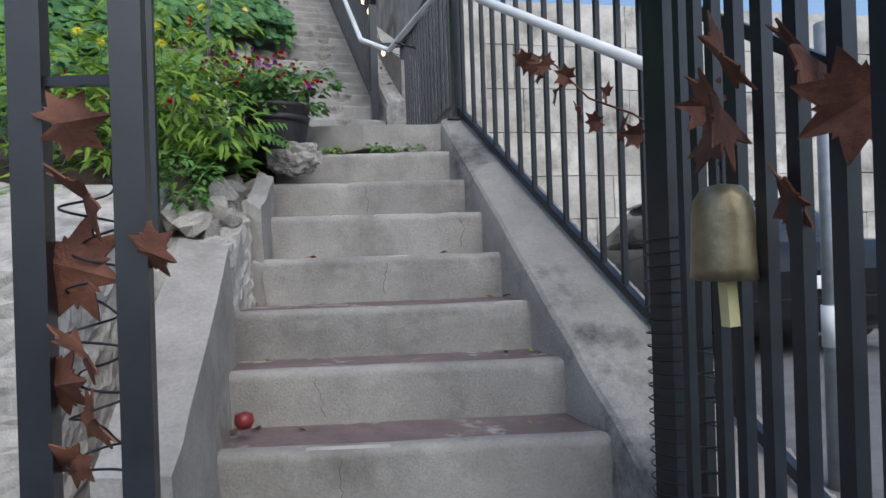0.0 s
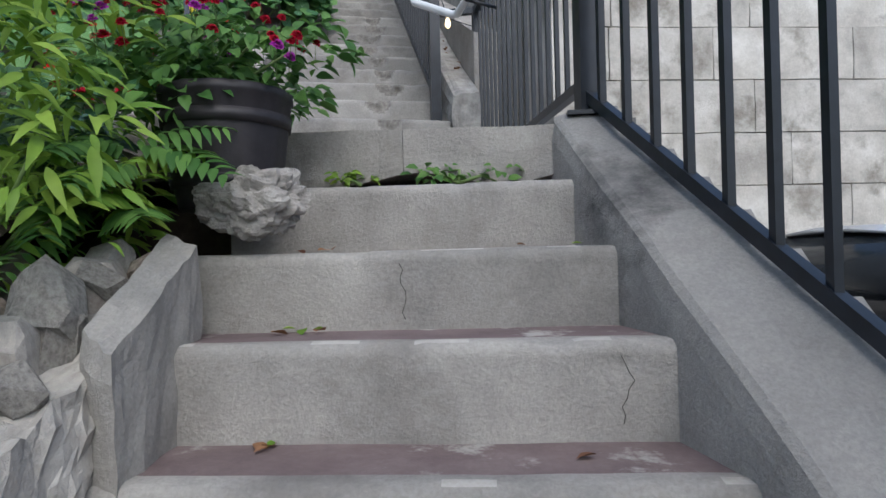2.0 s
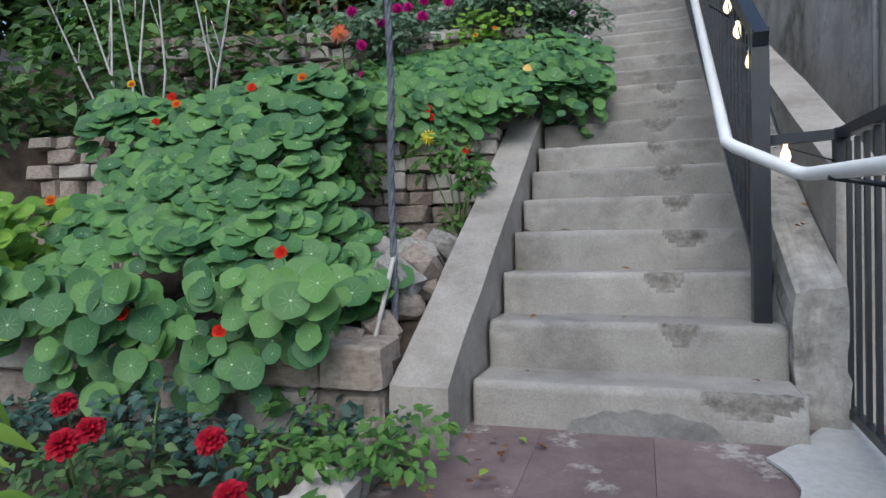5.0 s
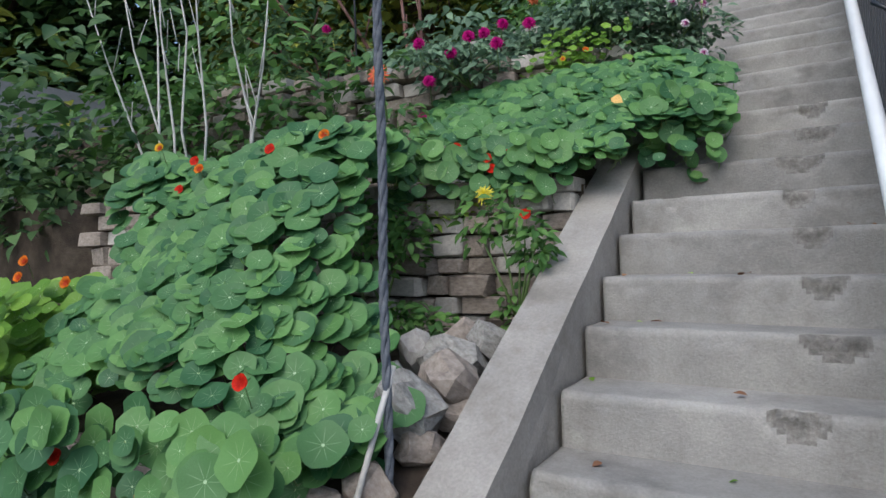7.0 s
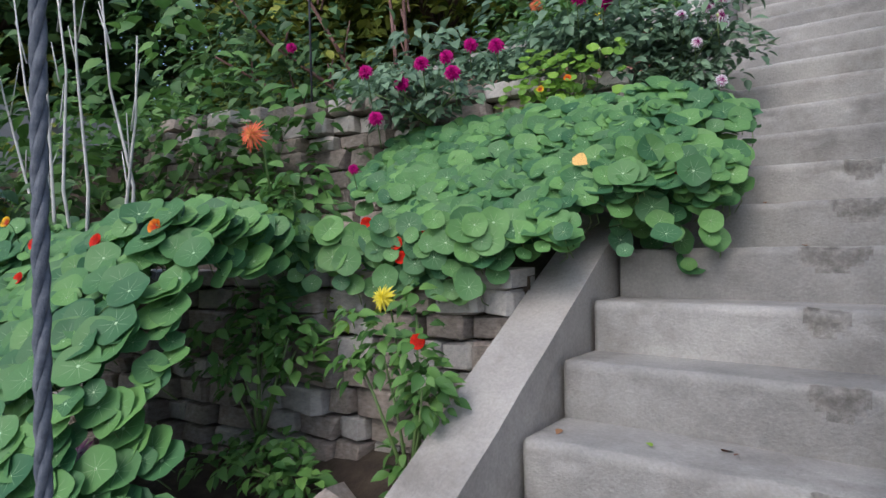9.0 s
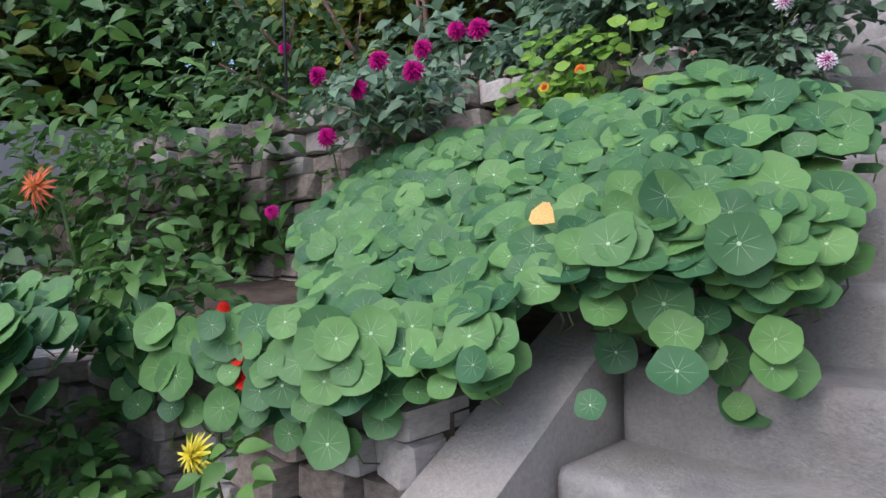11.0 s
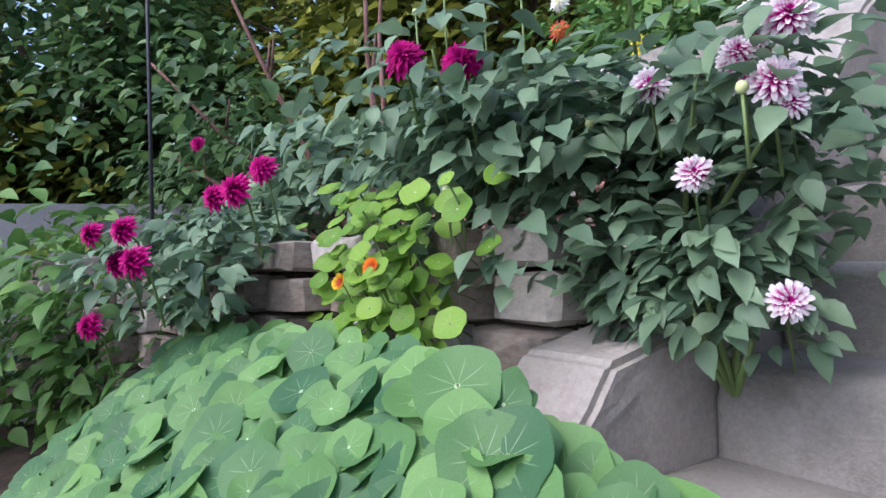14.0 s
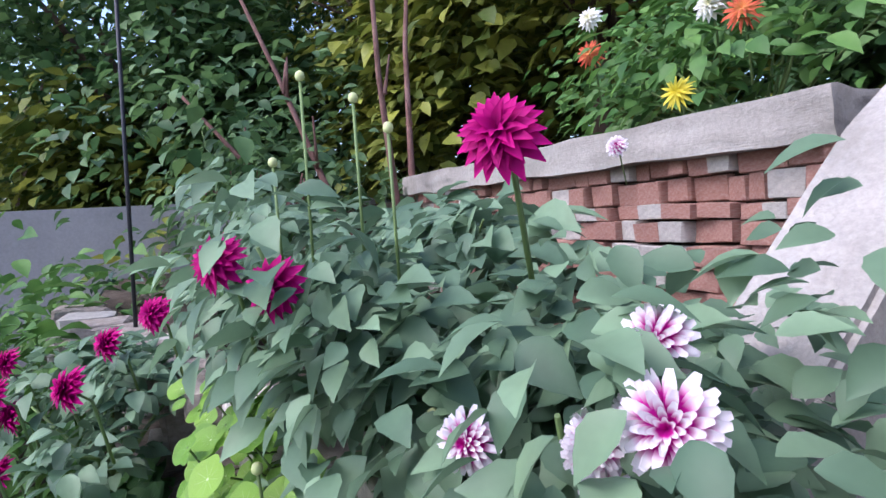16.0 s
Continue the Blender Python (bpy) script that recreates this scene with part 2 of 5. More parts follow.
EDGE = rough_surface("worn_pale_edge", (0.3, 0.285, 0.26), (0.38, 0.36, 0.33), (0.46, 0.44, 0.4), 6, 90, 0.9, 0.5)
SPALL = rough_surface("broken_concrete_gravel", (0.15, 0.14, 0.125), (0.22, 0.205, 0.185), (0.32, 0.3, 0.275), 40, 120, 0.95, 1.0)
CRACK = plain("dark_crack", (0.05, 0.045, 0.04), 0.95)
X, Y = Vector((1, 0, 0)), Vector((0, 1, 0))
rc = random.Random(17)
for k, (y, z) in enumerate(NOSE):
    x0, x1 = left_end(y) - 0.13, right_end(y) + 0.02
    a, b = Vector((x0, y - 0.05, 0)), Vector((x1, y + 0.02, 0))
    ax = (b - a).normalized()
    bm = worn_step(y, (b - a).length, 0.42, z - 0.22, z, a, ax, Vector((-ax.y, ax.x, 0)))
    part("step", bm, [CONCRETE, SLAB, RUBBLE, EDGE], stairs_1)
    for i in range(rc.choice((0, 1, 1))):
        q = a + ax * rc.uniform(0.2, 0.95)
        pts = []
        for j in range(9):
            q = q + ax * rc.uniform(-0.012, 0.012)
            h = z - 0.03 - 0.13 * j / 8
            pts.append(q + UP * h + Vector((-ax.y, ax.x, 0)) * (noise.noise(Vector((q.x, q.y, h)) * 3.1) * 0.006 + noise.noise(Vector((q.x, q.y, h)) * 14) * 0.003 - 0.0005))
        part("crack", tube(bmesh.new(), pts, 0.0009, 4), CRACK, stairs_1)

# the upper flight: its nosings, as u and height
RUN, RISE, STEPS = 0.2525, 0.1695, 19
U0, Z0 = 4.80, 1.4855
NOSINGS = [(4.80, 1.655), (5.06, 1.835), (5.335, 2.01), (5.61, 2.19), (5.86, 2.36), (6.13, 2.535), (6.38, 2.705), (6.635, 2.88)]
NOSINGS += [(6.635 + 0.238 * i, 2.88 + 0.165 * i) for i in range(1, STEPS - 7)]


def tread(u):
    """Height of the step under a point of the upper flight."""
    return max([z for un, z in NOSINGS if un <= u] or [Z0])


# landing: cracked slab in three fields over a gap, with a fresh mortar patch
landing = tagged(new("landing"), "cracked red-brown painted concrete landing with a grey mortar patch", "landing", kind="structure")
OUT = [(-0.85, 3.44), (-0.2, 3.50), (0.33, 3.55), (0.5, 3.5), (0.12, 5.7), (-1.45, 5.1), (-1.15, 4.6), (-1.2, 4.3), (-0.95, 3.7)]


def sag(y):
    """How far the slab has sunk towards the lower stairs."""
    return -0.065 * max(0.0, (4.8 - y) / 1.3)


def slab_field(v0, v1):
    bm = bmesh.new()
    prism(bm, [(x, y, LAND) for x, y in OUT], (0, 0, -0.2))
    for v, sgn in ((v0, -1), (v1, 1)):
        bmesh.ops.bisect_plane(bm, geom=bm.verts[:] + bm.edges[:] + bm.faces[:], plane_co=DV * v, plane_no=DV * sgn, clear_outer=True)
        bmesh.ops.holes_fill(bm, edges=bm.edges[:])
    bmesh.ops.subdivide_edges(bm, edges=bm.edges[:], cuts=9, use_grid_fill=True)
    bmesh.ops.triangulate(bm, faces=bm.faces[:])
    for q in bm.verts:
        low = q.co.z < LAND - 0.1
        q.co.z += sag(q.co.y) + (0.05 if low else 0)
        q.co.z += noise.noise(q.co * 4) * (0.035 if low else 0.004)
        if q.co.y < 3.62:
            q.co.y += noise.noise(q.co * 7) * 0.012 + max(0, noise.noise(q.co * 12)) * 0.012
    for f in bm.faces:
        f.material_index = 1 if f.normal.z > 0.7 and f.calc_center_median().y > 3.6 else 0
    return bm


for v0, v1 in ((-0.5, 0.4485), (0.45, 0.8085), (0.81, 2.5)):
    part("slab", slab_field(v0, v1), [CONCRETE, SLAB], landing)
bm = bmesh.new()
edge = [(0.34, 3.6), (0.27, 3.72), (0.2, 3.95), (0.06, 3.99), (-0.03, 4.12), (-0.04, 4.35), (-0.1, 4.5), (-0.13, 4.68), (-0.2, 4.78), (-0.13, 5.0), (-0.06, 5.3), (0.05, 5.36), (0.44, 3.66)]
pts = []
for (xa, ya), (xb, yb) in zip(edge, edge[1:] + edge[:1]):
    for q in range(6):
        p = Vector((xa + (xb - xa) * q / 6, ya + (yb - ya) * q / 6, LAND + 0.002))
        pts.append(p + noise.noise_vector(p * 9) * Vector((0.018, 0.018, 0)))
prism(bm, [Vector((p.x, p.y, LAND + 0.002)) for p in pts], (0, 0, 0.01))
for q in bm.verts:
    q.co.z += sag(q.co.y)
part("mortar_patch", bm, MORTAR, landing, "smooth pale grey mortar patch")
foot = [G(U0 - 0.015, v, LAND - 0.01 + 0.09 * max(0.0, 1 - ((v - 0.78) / 0.26) ** 2) ** 0.5 + 0.006 * math.sin(v * 60)) for v in [0.52 + 0.52 * i / 20 for i in range(21)]]
bm = prism(bmesh.new(), foot + [G(U0 - 0.015, 1.04, LAND - 0.05), G(U0 - 0.015, 0.52, LAND - 0.05)], DU * 0.03)
part("mortar_patch", bm, rough_surface("dark_rough_mortar", (0.13, 0.125, 0.12), (0.2, 0.195, 0.185), (0.27, 0.26, 0.25), 9, 70, 0.95, 0.9), landing, "rough dark mortar patch at the foot of the step")
bm = prism(bmesh.new(), [(-1.3, 3.66, 1.24), (0.45, 3.66, 1.24), (0.1, 5.7, 1.24), (-1.5, 5.2, 1.24)], (0, 0, -1.6))
part("foundation", bm, SOIL, landing, "dark earth fill under the slab")

# right curb of the lower flight: a sloping slab level with the nosings, widening to the fence
def fx(y):
    return 0.374 + 0.43 * (3.58 - y)


def fz(y):
    return 1.53 - 0.76 * (3.58 - y)


bm = bmesh.new()
rows = []
for i in range(41):
    y = 1.2 + (3.56 - 1.2) * i / 40
    z = min(fz(y) - 0.045, LAND - 0.02)
    inner = right_end(y)
    cols = [(inner, -0.5), (inner, z - 0.07), (inner + 0.006, z - 0.02), (inner + 0.02, z - 0.006), (inner + 0.06, z - 0.002), (fx(y) - 0.02, z), (fx(y) + 0.08, z), (fx(y) + 0.08, -0.5)]
    rows.append([bm.verts.new(Vector((x, y, zz)) + noise.noise_vector(Vector((x * 5, y * 5, zz * 5))) * 0.007) for x, zz in cols])
for a, b in zip(rows, rows[1:]):
    for j in range(7):
        f = bm.faces.new((a[j], b[j], b[j + 1], a[j + 1]))
bm.faces.new(rows[0][::-1])
bm.faces.new(rows[-1])
bmesh.ops.recalc_face_normals(bm, faces=bm.faces)
tagged(obj("stair_curb", bm, rough_surface("damp_concrete", (0.22, 0.21, 0.195), (0.29, 0.275, 0.255), (0.36, 0.345, 0.315), 3.0, 110, 0.92, 0.7, (0.09, 0.088, 0.085), 1.9, 0.52, 0.66, 0.4)), "grey sloping concrete curb beside the lower stairs, with dark damp stains", "curb", kind="structure")

# left curb of the lower flight, sound below and crumbled above
bm = box8(bmesh.new(), [(-0.5, 1.38, -0.3), (-0.3, 1.38, -0.3), (-0.47, 2.3, -0.3), (-0.72, 2.3, -0.3), (-0.48, 1.38, 0.28), (-0.3, 1.36, 0.28), (-0.5, 2.3, 0.76), (-0.68, 2.3, 0.8)])
roughen(bm, 10, 0.006, 6)
tagged(obj("low_curb", bm, CURB), "pale sloping concrete curb, broken off at its upper end", "curb", kind="structure")
bm = box8(bmesh.new(), [(-1.3, 2.05, -0.3), (-0.46, 2.2, -0.3), (-0.5, 3.0, -0.3), (-1.4, 3.2, -0.3), (-1.3, 2.1, 0.62), (-0.53, 2.24, 0.7), (-0.55, 2.98, 1.02), (-1.4, 3.2, 1.1)])
roughen(bm, 40, 0.016, 26)
tagged(obj("crumbled_bank", bm, RUBBLE), "crumbled concrete bank with pits and loose grit", "bank", kind="structure")
bm = box8(bmesh.new(), [(-3.4, 1.72, -0.35), (-0.8, 1.72, -0.35), (-0.8, 2.6, -0.35), (-3.4, 2.6, -0.35), (-3.4, 1.76, 0.84), (-0.82, 1.76, 0.7), (-0.84, 2.58, 1.02), (-3.4, 2.58, 1.16)])
roughen(bm, 40, 0.014, 20)
tagged(obj("rubble_bank", bm, RUBBLE), "pale rough bank of old concrete and grit beside the gate", "bank", kind="structure")
bm = box8(bmesh.new(), [(-0.56, 2.66, 0.3), (-0.48, 2.64, 0.3), (-0.52, 3.02, 0.3), (-0.6, 3.02, 0.3), (-0.56, 2.68, 0.96), (-0.49, 2.66, 0.92), (-0.53, 3.0, 1.1), (-0.6, 3.0, 1.12)])
roughen(bm, 12, 0.012, 9)
tagged(obj("side_slab", bm, CONCRETE), "thin upright concrete slab with a broken ragged edge", "slab", kind="structure")

# upper flight
stairs_2 = tagged(new("upper_stairs"), "long steep grey concrete stairs with chipped risers", "stairs", kind="structure")
rng = random.Random(4)
for k in range(1, STEPS + 1):
    u, z = NOSINGS[k - 1]
    chips = [(0.72 + rng.uniform(-0.06, 0.06), rng.uniform(0.06, 0.11), 0.03)] if k < 11 else []
    if k == 1:
        chips = [(0.9, 0.16, 0.03)]
    bm = worn_step(0, 1.06, 0.5, z - 0.24, z, G(u, 0.2, 0), DV, DU, chips, paint=False)
    part("step", bm, [CONCRETE, SLAB, SPALL, EDGE], stairs_2)
bm = prism(bmesh.new(), [G(U0 + 0.1, 0.15, 0.3), G(U0 + 0.1, 0.15, 1.3), G(NOSINGS[-1][0] + 0.2, 0.15, NOSINGS[-1][1] - 0.2), G(NOSINGS[-1][0] + 0.2, 0.15, 0.3)], DV * 1.2)
part("foundation", bm, CONCRETE, stairs_2)
UTOP, ZTOP = NOSINGS[-1]
bm = roughen(box8(bmesh.new(), [G(4.54, -0.01, 1.2), G(4.54, 0.19, 1.2), G(6.8, 0.19, 1.2), G(6.8, -0.01, 1.2), G(4.54, -0.01, 1.68), G(4.56, 0.18, 1.68), G(6.8, 0.18, 3.04), G(6.8, -0.01, 3.04)]), 14, 0.006, 5)
tagged(obj("stair_curb", bm, CURB), "pale sloping concrete curb with cracks beside the upper stairs", "curb", kind="structure")
bm = prism(bmesh.new(), [G(u, -0.02, z) for u, z in ((7.2, 2.7), (9.6, 2.7), (9.6, 5.25), (8.3, 4.33), (7.62, 3.62), (7.33, 3.56), (7.2, 3.42))], DV * 0.215)
bmesh.ops.bevel(bm, geom=bm.edges[:], offset=0.012, segments=2, affect="EDGES")
bmesh.ops.triangulate(bm, faces=bm.faces[:])
roughen(bm, 4, 0.006, 5)
tagged(obj("stair_curb", bm, CURB), "pale sloping concrete curb higher up the stairs", "curb", kind="structure")
bm = prism(bmesh.new(), [G(UTOP + 0.2, -0.1, ZTOP - 0.004), G(UTOP + 0.2, 1.6, ZTOP - 0.004), G(UTOP + 4, 1.6, ZTOP - 0.004), G(UTOP + 4, -0.1, ZTOP - 0.004)], (0, 0, -0.3))
tagged(obj("top_landing", bm, CONCRETE), "grey concrete landing at the top of the stairs", "landing", kind="structure")
TAN = rough_surface("tan_boards", (0.3, 0.21, 0.13), (0.38, 0.28, 0.18), (0.45, 0.34, 0.23), 5, 40, 0.8, 0.2)
board_wall = tagged(new("board_wall"), "tan timber board wall at the top of the stairs", "wall", kind="structure")
for i in range(9):
    bm = box8(bmesh.new(), [G(UTOP + 2.0, -0.1 + 0.2 * i + a, ZTOP - 0.01 + c) for c in (0, 1.9) for a in (0, 0.19)] and [G(UTOP + 2.0 + b, -0.1 + 0.2 * i + a, ZTOP - 0.01 + c) for c in (0, 1.9) for a, b in ((0, 0), (0.19, 0), (0.19, 0.04), (0, 0.04))])
    part("board", bm, TAN, board_wall)

# ---- ground and terraces ----
LOT = -0.3
bm = bmesh.new()
bmesh.ops.create_grid(bm, x_segments=60, y_segments=60, size=300)
for v in bm.verts:
    v.co.z = LOT
tagged(obj("ground", bm, ASPHALT), "worn grey asphalt of a parking lot", "ground", kind="structure")


def terrace(u0, u1, v0, v1, z0, z1, seed, label, skew=0.0):
    """A bed of uneven soil between two retaining walls, with a skirt down to the lot."""
    bm = bmesh.new()
    n, m = 14, 40
    g = []
    for i in range(n + 1):
        for j in range(m + 1):
            v = v0 + (v1 - v0) * j / m
            u = u0 + (u1 - u0) * i / n + skew * max(v, -3.0)
            p = G(u, v, z0 + (z1 - z0) * i / n)
            g.append(bm.verts.new(p + UP * (noise.noise(p * 2.5 + Vector((seed, 0, 0))) * 0.06 + noise.noise(p * 11) * 0.02)))
    for i in range(n):
        for j in range(m):
            q = i * (m + 1) + j
            bm.faces.new((g[q], g[q + 1], g[q + m + 2], g[q + m + 1]))
    rim = [g[j] for j in range(m + 1)]
    low = [bm.verts.new(Vector((v.co.x, v.co.y, LOT - 0.1))) for v in rim]
    for j in range(m):
        bm.faces.new((rim[j + 1], rim[j], low[j], low[j + 1]))
    bmesh.ops.recalc_face_normals(bm, faces=bm.faces)
    return tagged(obj("garden_bed", bm, SOIL), label, "soil", kind="structure")


terrace(2.95, 4.56, -12, -0.05, 1.12, 1.52, 1, "dark garden soil beside the landing")
terrace(4.6, 6.35, -12, -0.005, 1.74, 2.2, 2, "dark garden soil of the lowest terrace")
terrace(6.3, 7.6, -12, -0.005, 2.8, 3.0, 3, "dark garden soil of the middle terrace", 0.3)
terrace(7.5, 9.4, -12, -0.03, 3.68, 3.78, 4, "dark garden soil of the upper terrace", 0.3)
terrace(8.4, 40, -40, -0.03, 4.3, 6.6, 5, "dark garden soil under the trees")


def stone_mesh(seed, round_=0.25, amp=0.05):
    """A unit stone, one across, with broken edges."""
    r = random.Random(seed)
    bm = bmesh.new()
    bmesh.ops.create_cube(bm, size=1.0)
    bmesh.ops.bevel(bm, geom=bm.edges[:], offset=round_ * 0.35, segments=1, affect="EDGES")
    bmesh.ops.triangulate(bm, faces=bm.faces[:])
    for v in bm.verts:
        v.co += Vector((r.uniform(-1, 1), r.uniform(-1, 1), r.uniform(-1, 1))) * amp
    me = bpy.data.meshes.new("stone")
    bm.to_mesh(me)
    bm.free()
    return me


STONES = [stone_mesh(s) for s in range(10)]
BRICKS = [stone_mesh(s + 40, 0.1, 0.02) for s in range(5)]
ROCKS = [stone_mesh(s + 80, 0.6, 0.12) for s in range(8)]
PALE = rough_surface("pale_stone", (0.33, 0.3, 0.27), (0.43, 0.4, 0.36), (0.52, 0.48, 0.43), 7, 40, 0.9, 0.6)
for pool, mats in ((STONES, (STONE, STONE, PALE)), (ROCKS, (STONE, PALE, RUBBLE)), (BRICKS, (BRICK, BRICK, PALE))):
    for i, me in enumerate(pool):
        me.materials.append(mats[i % 3])
ROT = Matrix.Rotation(AX, 4, "Z")


def piece(name, me, p, size, parent, r, tilt=0.05):
    ob = new(name, me)
    ob.parent = parent
    ob.matrix_basis = Matrix.Translation(p) @ ROT @ Euler((r.uniform(-tilt, tilt), r.uniform(-tilt, tilt), r.uniform(-tilt, tilt))).to_matrix().to_4x4() @ Matrix.Diagonal((*size, 1))
    return ob


def stone_wall(u, v0, v1, z0, z1, h, w, seed, label, pool=STONES, name="stone", depth=0.22, skew=0.0):
    """A dry wall: courses of stones of uneven length against a bank of earth."""
    r = random.Random(seed)
    wall = tagged(new("retaining_wall"), label, "wall", kind="structure")
    bm = prism(bmesh.new(), [G(u + skew * v + depth * 0.45, v, z) for v, z in ((v0, z0 - 0.3), (v1, z0 - 0.3), (v1, z1 - 0.05), (v0, z1 - 0.05))], DU * 0.1)
    part("backing", bm, SOIL, wall)
    z = z0
    while z < z1 - 0.02:
        hh = h * r.uniform(0.75, 1.3)
        v = v1
        while v > v0:
            ww = w * r.uniform(0.55, 1.5)
            piece(name, r.choice(pool), G(u + skew * (v - ww / 2) + depth / 2 + r.uniform(-0.025, 0.025), v - ww / 2, z + hh / 2), (ww * 0.97, depth, hh * r.uniform(0.86, 0.98)), wall, r, 0.04)
            v -= ww
        z += hh
    return wall


LOW_WALL = (4.5, -2.8, -0.02, 1.36, 1.8, 0.145, 0.24, 1, "low dry stone wall of tan blocks half hidden by nasturtiums")
MID_WALL = (6.2, -2.6, -0.02, 1.98, 2.84, 0.085, 0.17, 2, "dry stone wall of thin brown flat stones")
TOP_WALL = (7.43, -3.0, -0.02, 2.8, 3.8, 0.1, 0.19, 3, "dry stone wall of pinkish brown stones under dahlias")
BRICK_WALL = (8.36, -2.4, -0.03, 3.7, 4.3, 0.055, 0.085, 4, "old wall of red brick and stone under a concrete cap")

# ---- fences, rail and gate ----
def bar_part(name, a, b, w, parent, material=None, label=""):
    return part(name, bar(bmesh.new(), a, b, w), material or IRON, parent, label)


fence = thing("stair_fence", "black painted iron fence with square bars along the lower stairs", "fence", group="iron fences")
bar_part("bottom_rail", (fx(1.3), 1.3, fz(1.3)), (fx(3.58), 3.58, fz(3.58)), 0.03, fence)
bar_part("top_rail", (fx(1.3), 1.3, fz(1.3) + 1.12), (fx(3.58), 3.58, fz(3.58) + 1.12), 0.035, fence)
for i in range(20):
    y = 3.5 - i * 0.108
    bar_part("baluster", (fx(y), y, fz(y)), (fx(y), y, fz(y) + 1.12), 0.019, fence)
    bm = box8(bmesh.new(), [(fx(y) + a, y - 0.05 + b, min(fz(y + b), 1.5) - 0.05 + c) for c in (0, 0.02) for a, b in ((0.012, 0), (0.04, 0), (0.04, 0.045), (0.012, 0.045))])
    part("spacer", bm, CURB, fence, "pale mortar under the rail")
bar_part("post", (0.374, 3.58, 1.4), (0.374, 3.58, 2.66), 0.052, fence)
bm = box8(bmesh.new(), [(0.374 + a, 3.58 + b, 1.458 + c) for c in (0, 0.012) for a, b in ((-0.06, -0.06), (0.06, -0.06), (0.06, 0.06), (-0.06, 0.06))])
part("base_plate", bm, IRON, fence)

fence2 = thing("landing_fence", "black painted iron fence with square bars along the landing", "fence", group="iron fences")
A, B = Vector((0.36, 3.64, 0)), Vector((-0.03, 5.35, 0))
bar_part("bottom_rail", A + UP * 1.56, B + UP * 1.56, 0.03, fence2)
bar_part("top_rail", A + UP * 2.42, B + UP * 2.5, 0.035, fence2)
for i in range(1, 17):
    p = A.lerp(B, i / 17)
    bar_part("baluster", p + UP * 1.56, p + UP * 2.46, 0.0145, fence2)
bar_part("post", B + UP * 1.49, B + UP * 2.52, 0.045, fence2)
bar_part("top_rail", B + UP * 2.5, (-0.29, 5.36, 2.5), 0.035, fence2)

fence3 = thing("upper_fence", "black iron fence beside the upper stairs with a string of bulbs", "fence", group="iron fences")


def f3(u, h):
    return G(u, 1.2, Z0 + RISE + (u - U0) * RISE / RUN + h)


bar_part("post", f3(5.2, -0.2), f3(5.2, 0.98), 0.06, fence3)
bar_part("top_rail", f3(5.15, 0.97), f3(9.0, 0.97), 0.05, fence3)
bar_part("bottom_rail", f3(5.2, 0.08), f3(9.0, 0.08), 0.03, fence3)
for i in range(1, 34):
    bar_part("baluster", f3(5.2 + 0.11 * i, 0.08), f3(5.2 + 0.11 * i, 0.97), 0.019, fence3)
bar_part("post", f3(8.95, -0.1), f3(8.95, 1.0), 0.06, fence3)

rail = thing("handrail", "white painted round steel handrail, bent at the landing", "handrail")
bm = tube(bmesh.new(), [(0.96, 2.05, 1.28), (0.5, 3.09, 1.94), (0.34, 3.5, 2.2), (0.31, 3.62, 2.24), (-0.11, 4.957, 2.334), (-0.14, 4.99, 2.345), (-0.33, 5.09, 2.455), (-0.36, 5.13, 2.48), tuple(f3(9.0, 0.88) - DV * 0.09)], 0.021, 12)
part("pipe", bm, WHITEPIPE, rail)
for p, q in (((0.55, 3.0, 1.87), (fx(3.0), 3.0, 1.83)), ((-0.05, 4.7, 2.3), (0.1, 4.75, 2.27)), (tuple(f3(5.9, 0.87) - DV * 0.09), tuple(f3(5.9, 0.8)))):
    part("bracket", tube(bmesh.new(), [p, q], 0.008, 6), IRON, rail)

BULB, bn, bl, bb = mat("warm_bulb_glass")
bb.inputs["Base Color"].default_value, bb.inputs["Roughness"].default_value = (0.95, 0.85, 0.65, 1), 0.2
bb.inputs["Emission Color"].default_value, bb.inputs["Emission Strength"].default_value = (1.0, 0.72, 0.4, 1), 1.6
lights = thing("string_lights", "string of warm pear-shaped bulbs along the fence top", "lights")
path = [f3(9.0 - 0.05 * i, 0.9) - DV * 0.02 - UP * abs(math.sin(i * 0.55)) * 0.05 for i in range(76)] + [Vector((-0.2, 5.36, 2.47)), B + UP * 2.4]
part("wire", tube(bmesh.new(), path, 0.003, 5), IRON, lights)
bm0 = lathe(bmesh.new(), [(0.004, -0.06), (0.014, -0.05), (0.019, -0.035), (0.014, -0.012), (0.008, 0.0), (0.008, 0.012)], 12)
bulb = part("bulb", bm0, BULB, lights, "lit warm glass bulb")
bulb.location = path[3]
for i in list(range(9, 76, 6)) + [76]:
    o = new("bulb", bulb.data)
    o.parent, o.location = lights, path[i]

COIL = plain("dark_wire", (0.03, 0.03, 0.035), 0.5, 0.6, 0.2)
gate = thing("garden_gate", "open black iron gate leaf with rusted sheet-metal leaves and wire", "gate")
P0, P1 = Vector((0.84, 1.63, 0)), Vector((0.73, 0.72, 0))
bar_part("post", P0 + UP * -0.3, P0 + UP * 1.9, 0.085, gate)
for i in range(1, 9):
    p = P0.lerp(P1, i / 8.0)
    bar_part("bar", p + UP * -0.1, p + UP * 1.75, 0.022 if i < 8 else 0.04, gate)
bar_part("rail", P0 + UP * 0.02, P1 + UP * 0.02, 0.03, gate)
bar_part("rail", P0 + UP * 1.35, P1 + UP * 1.35, 0.03, gate)
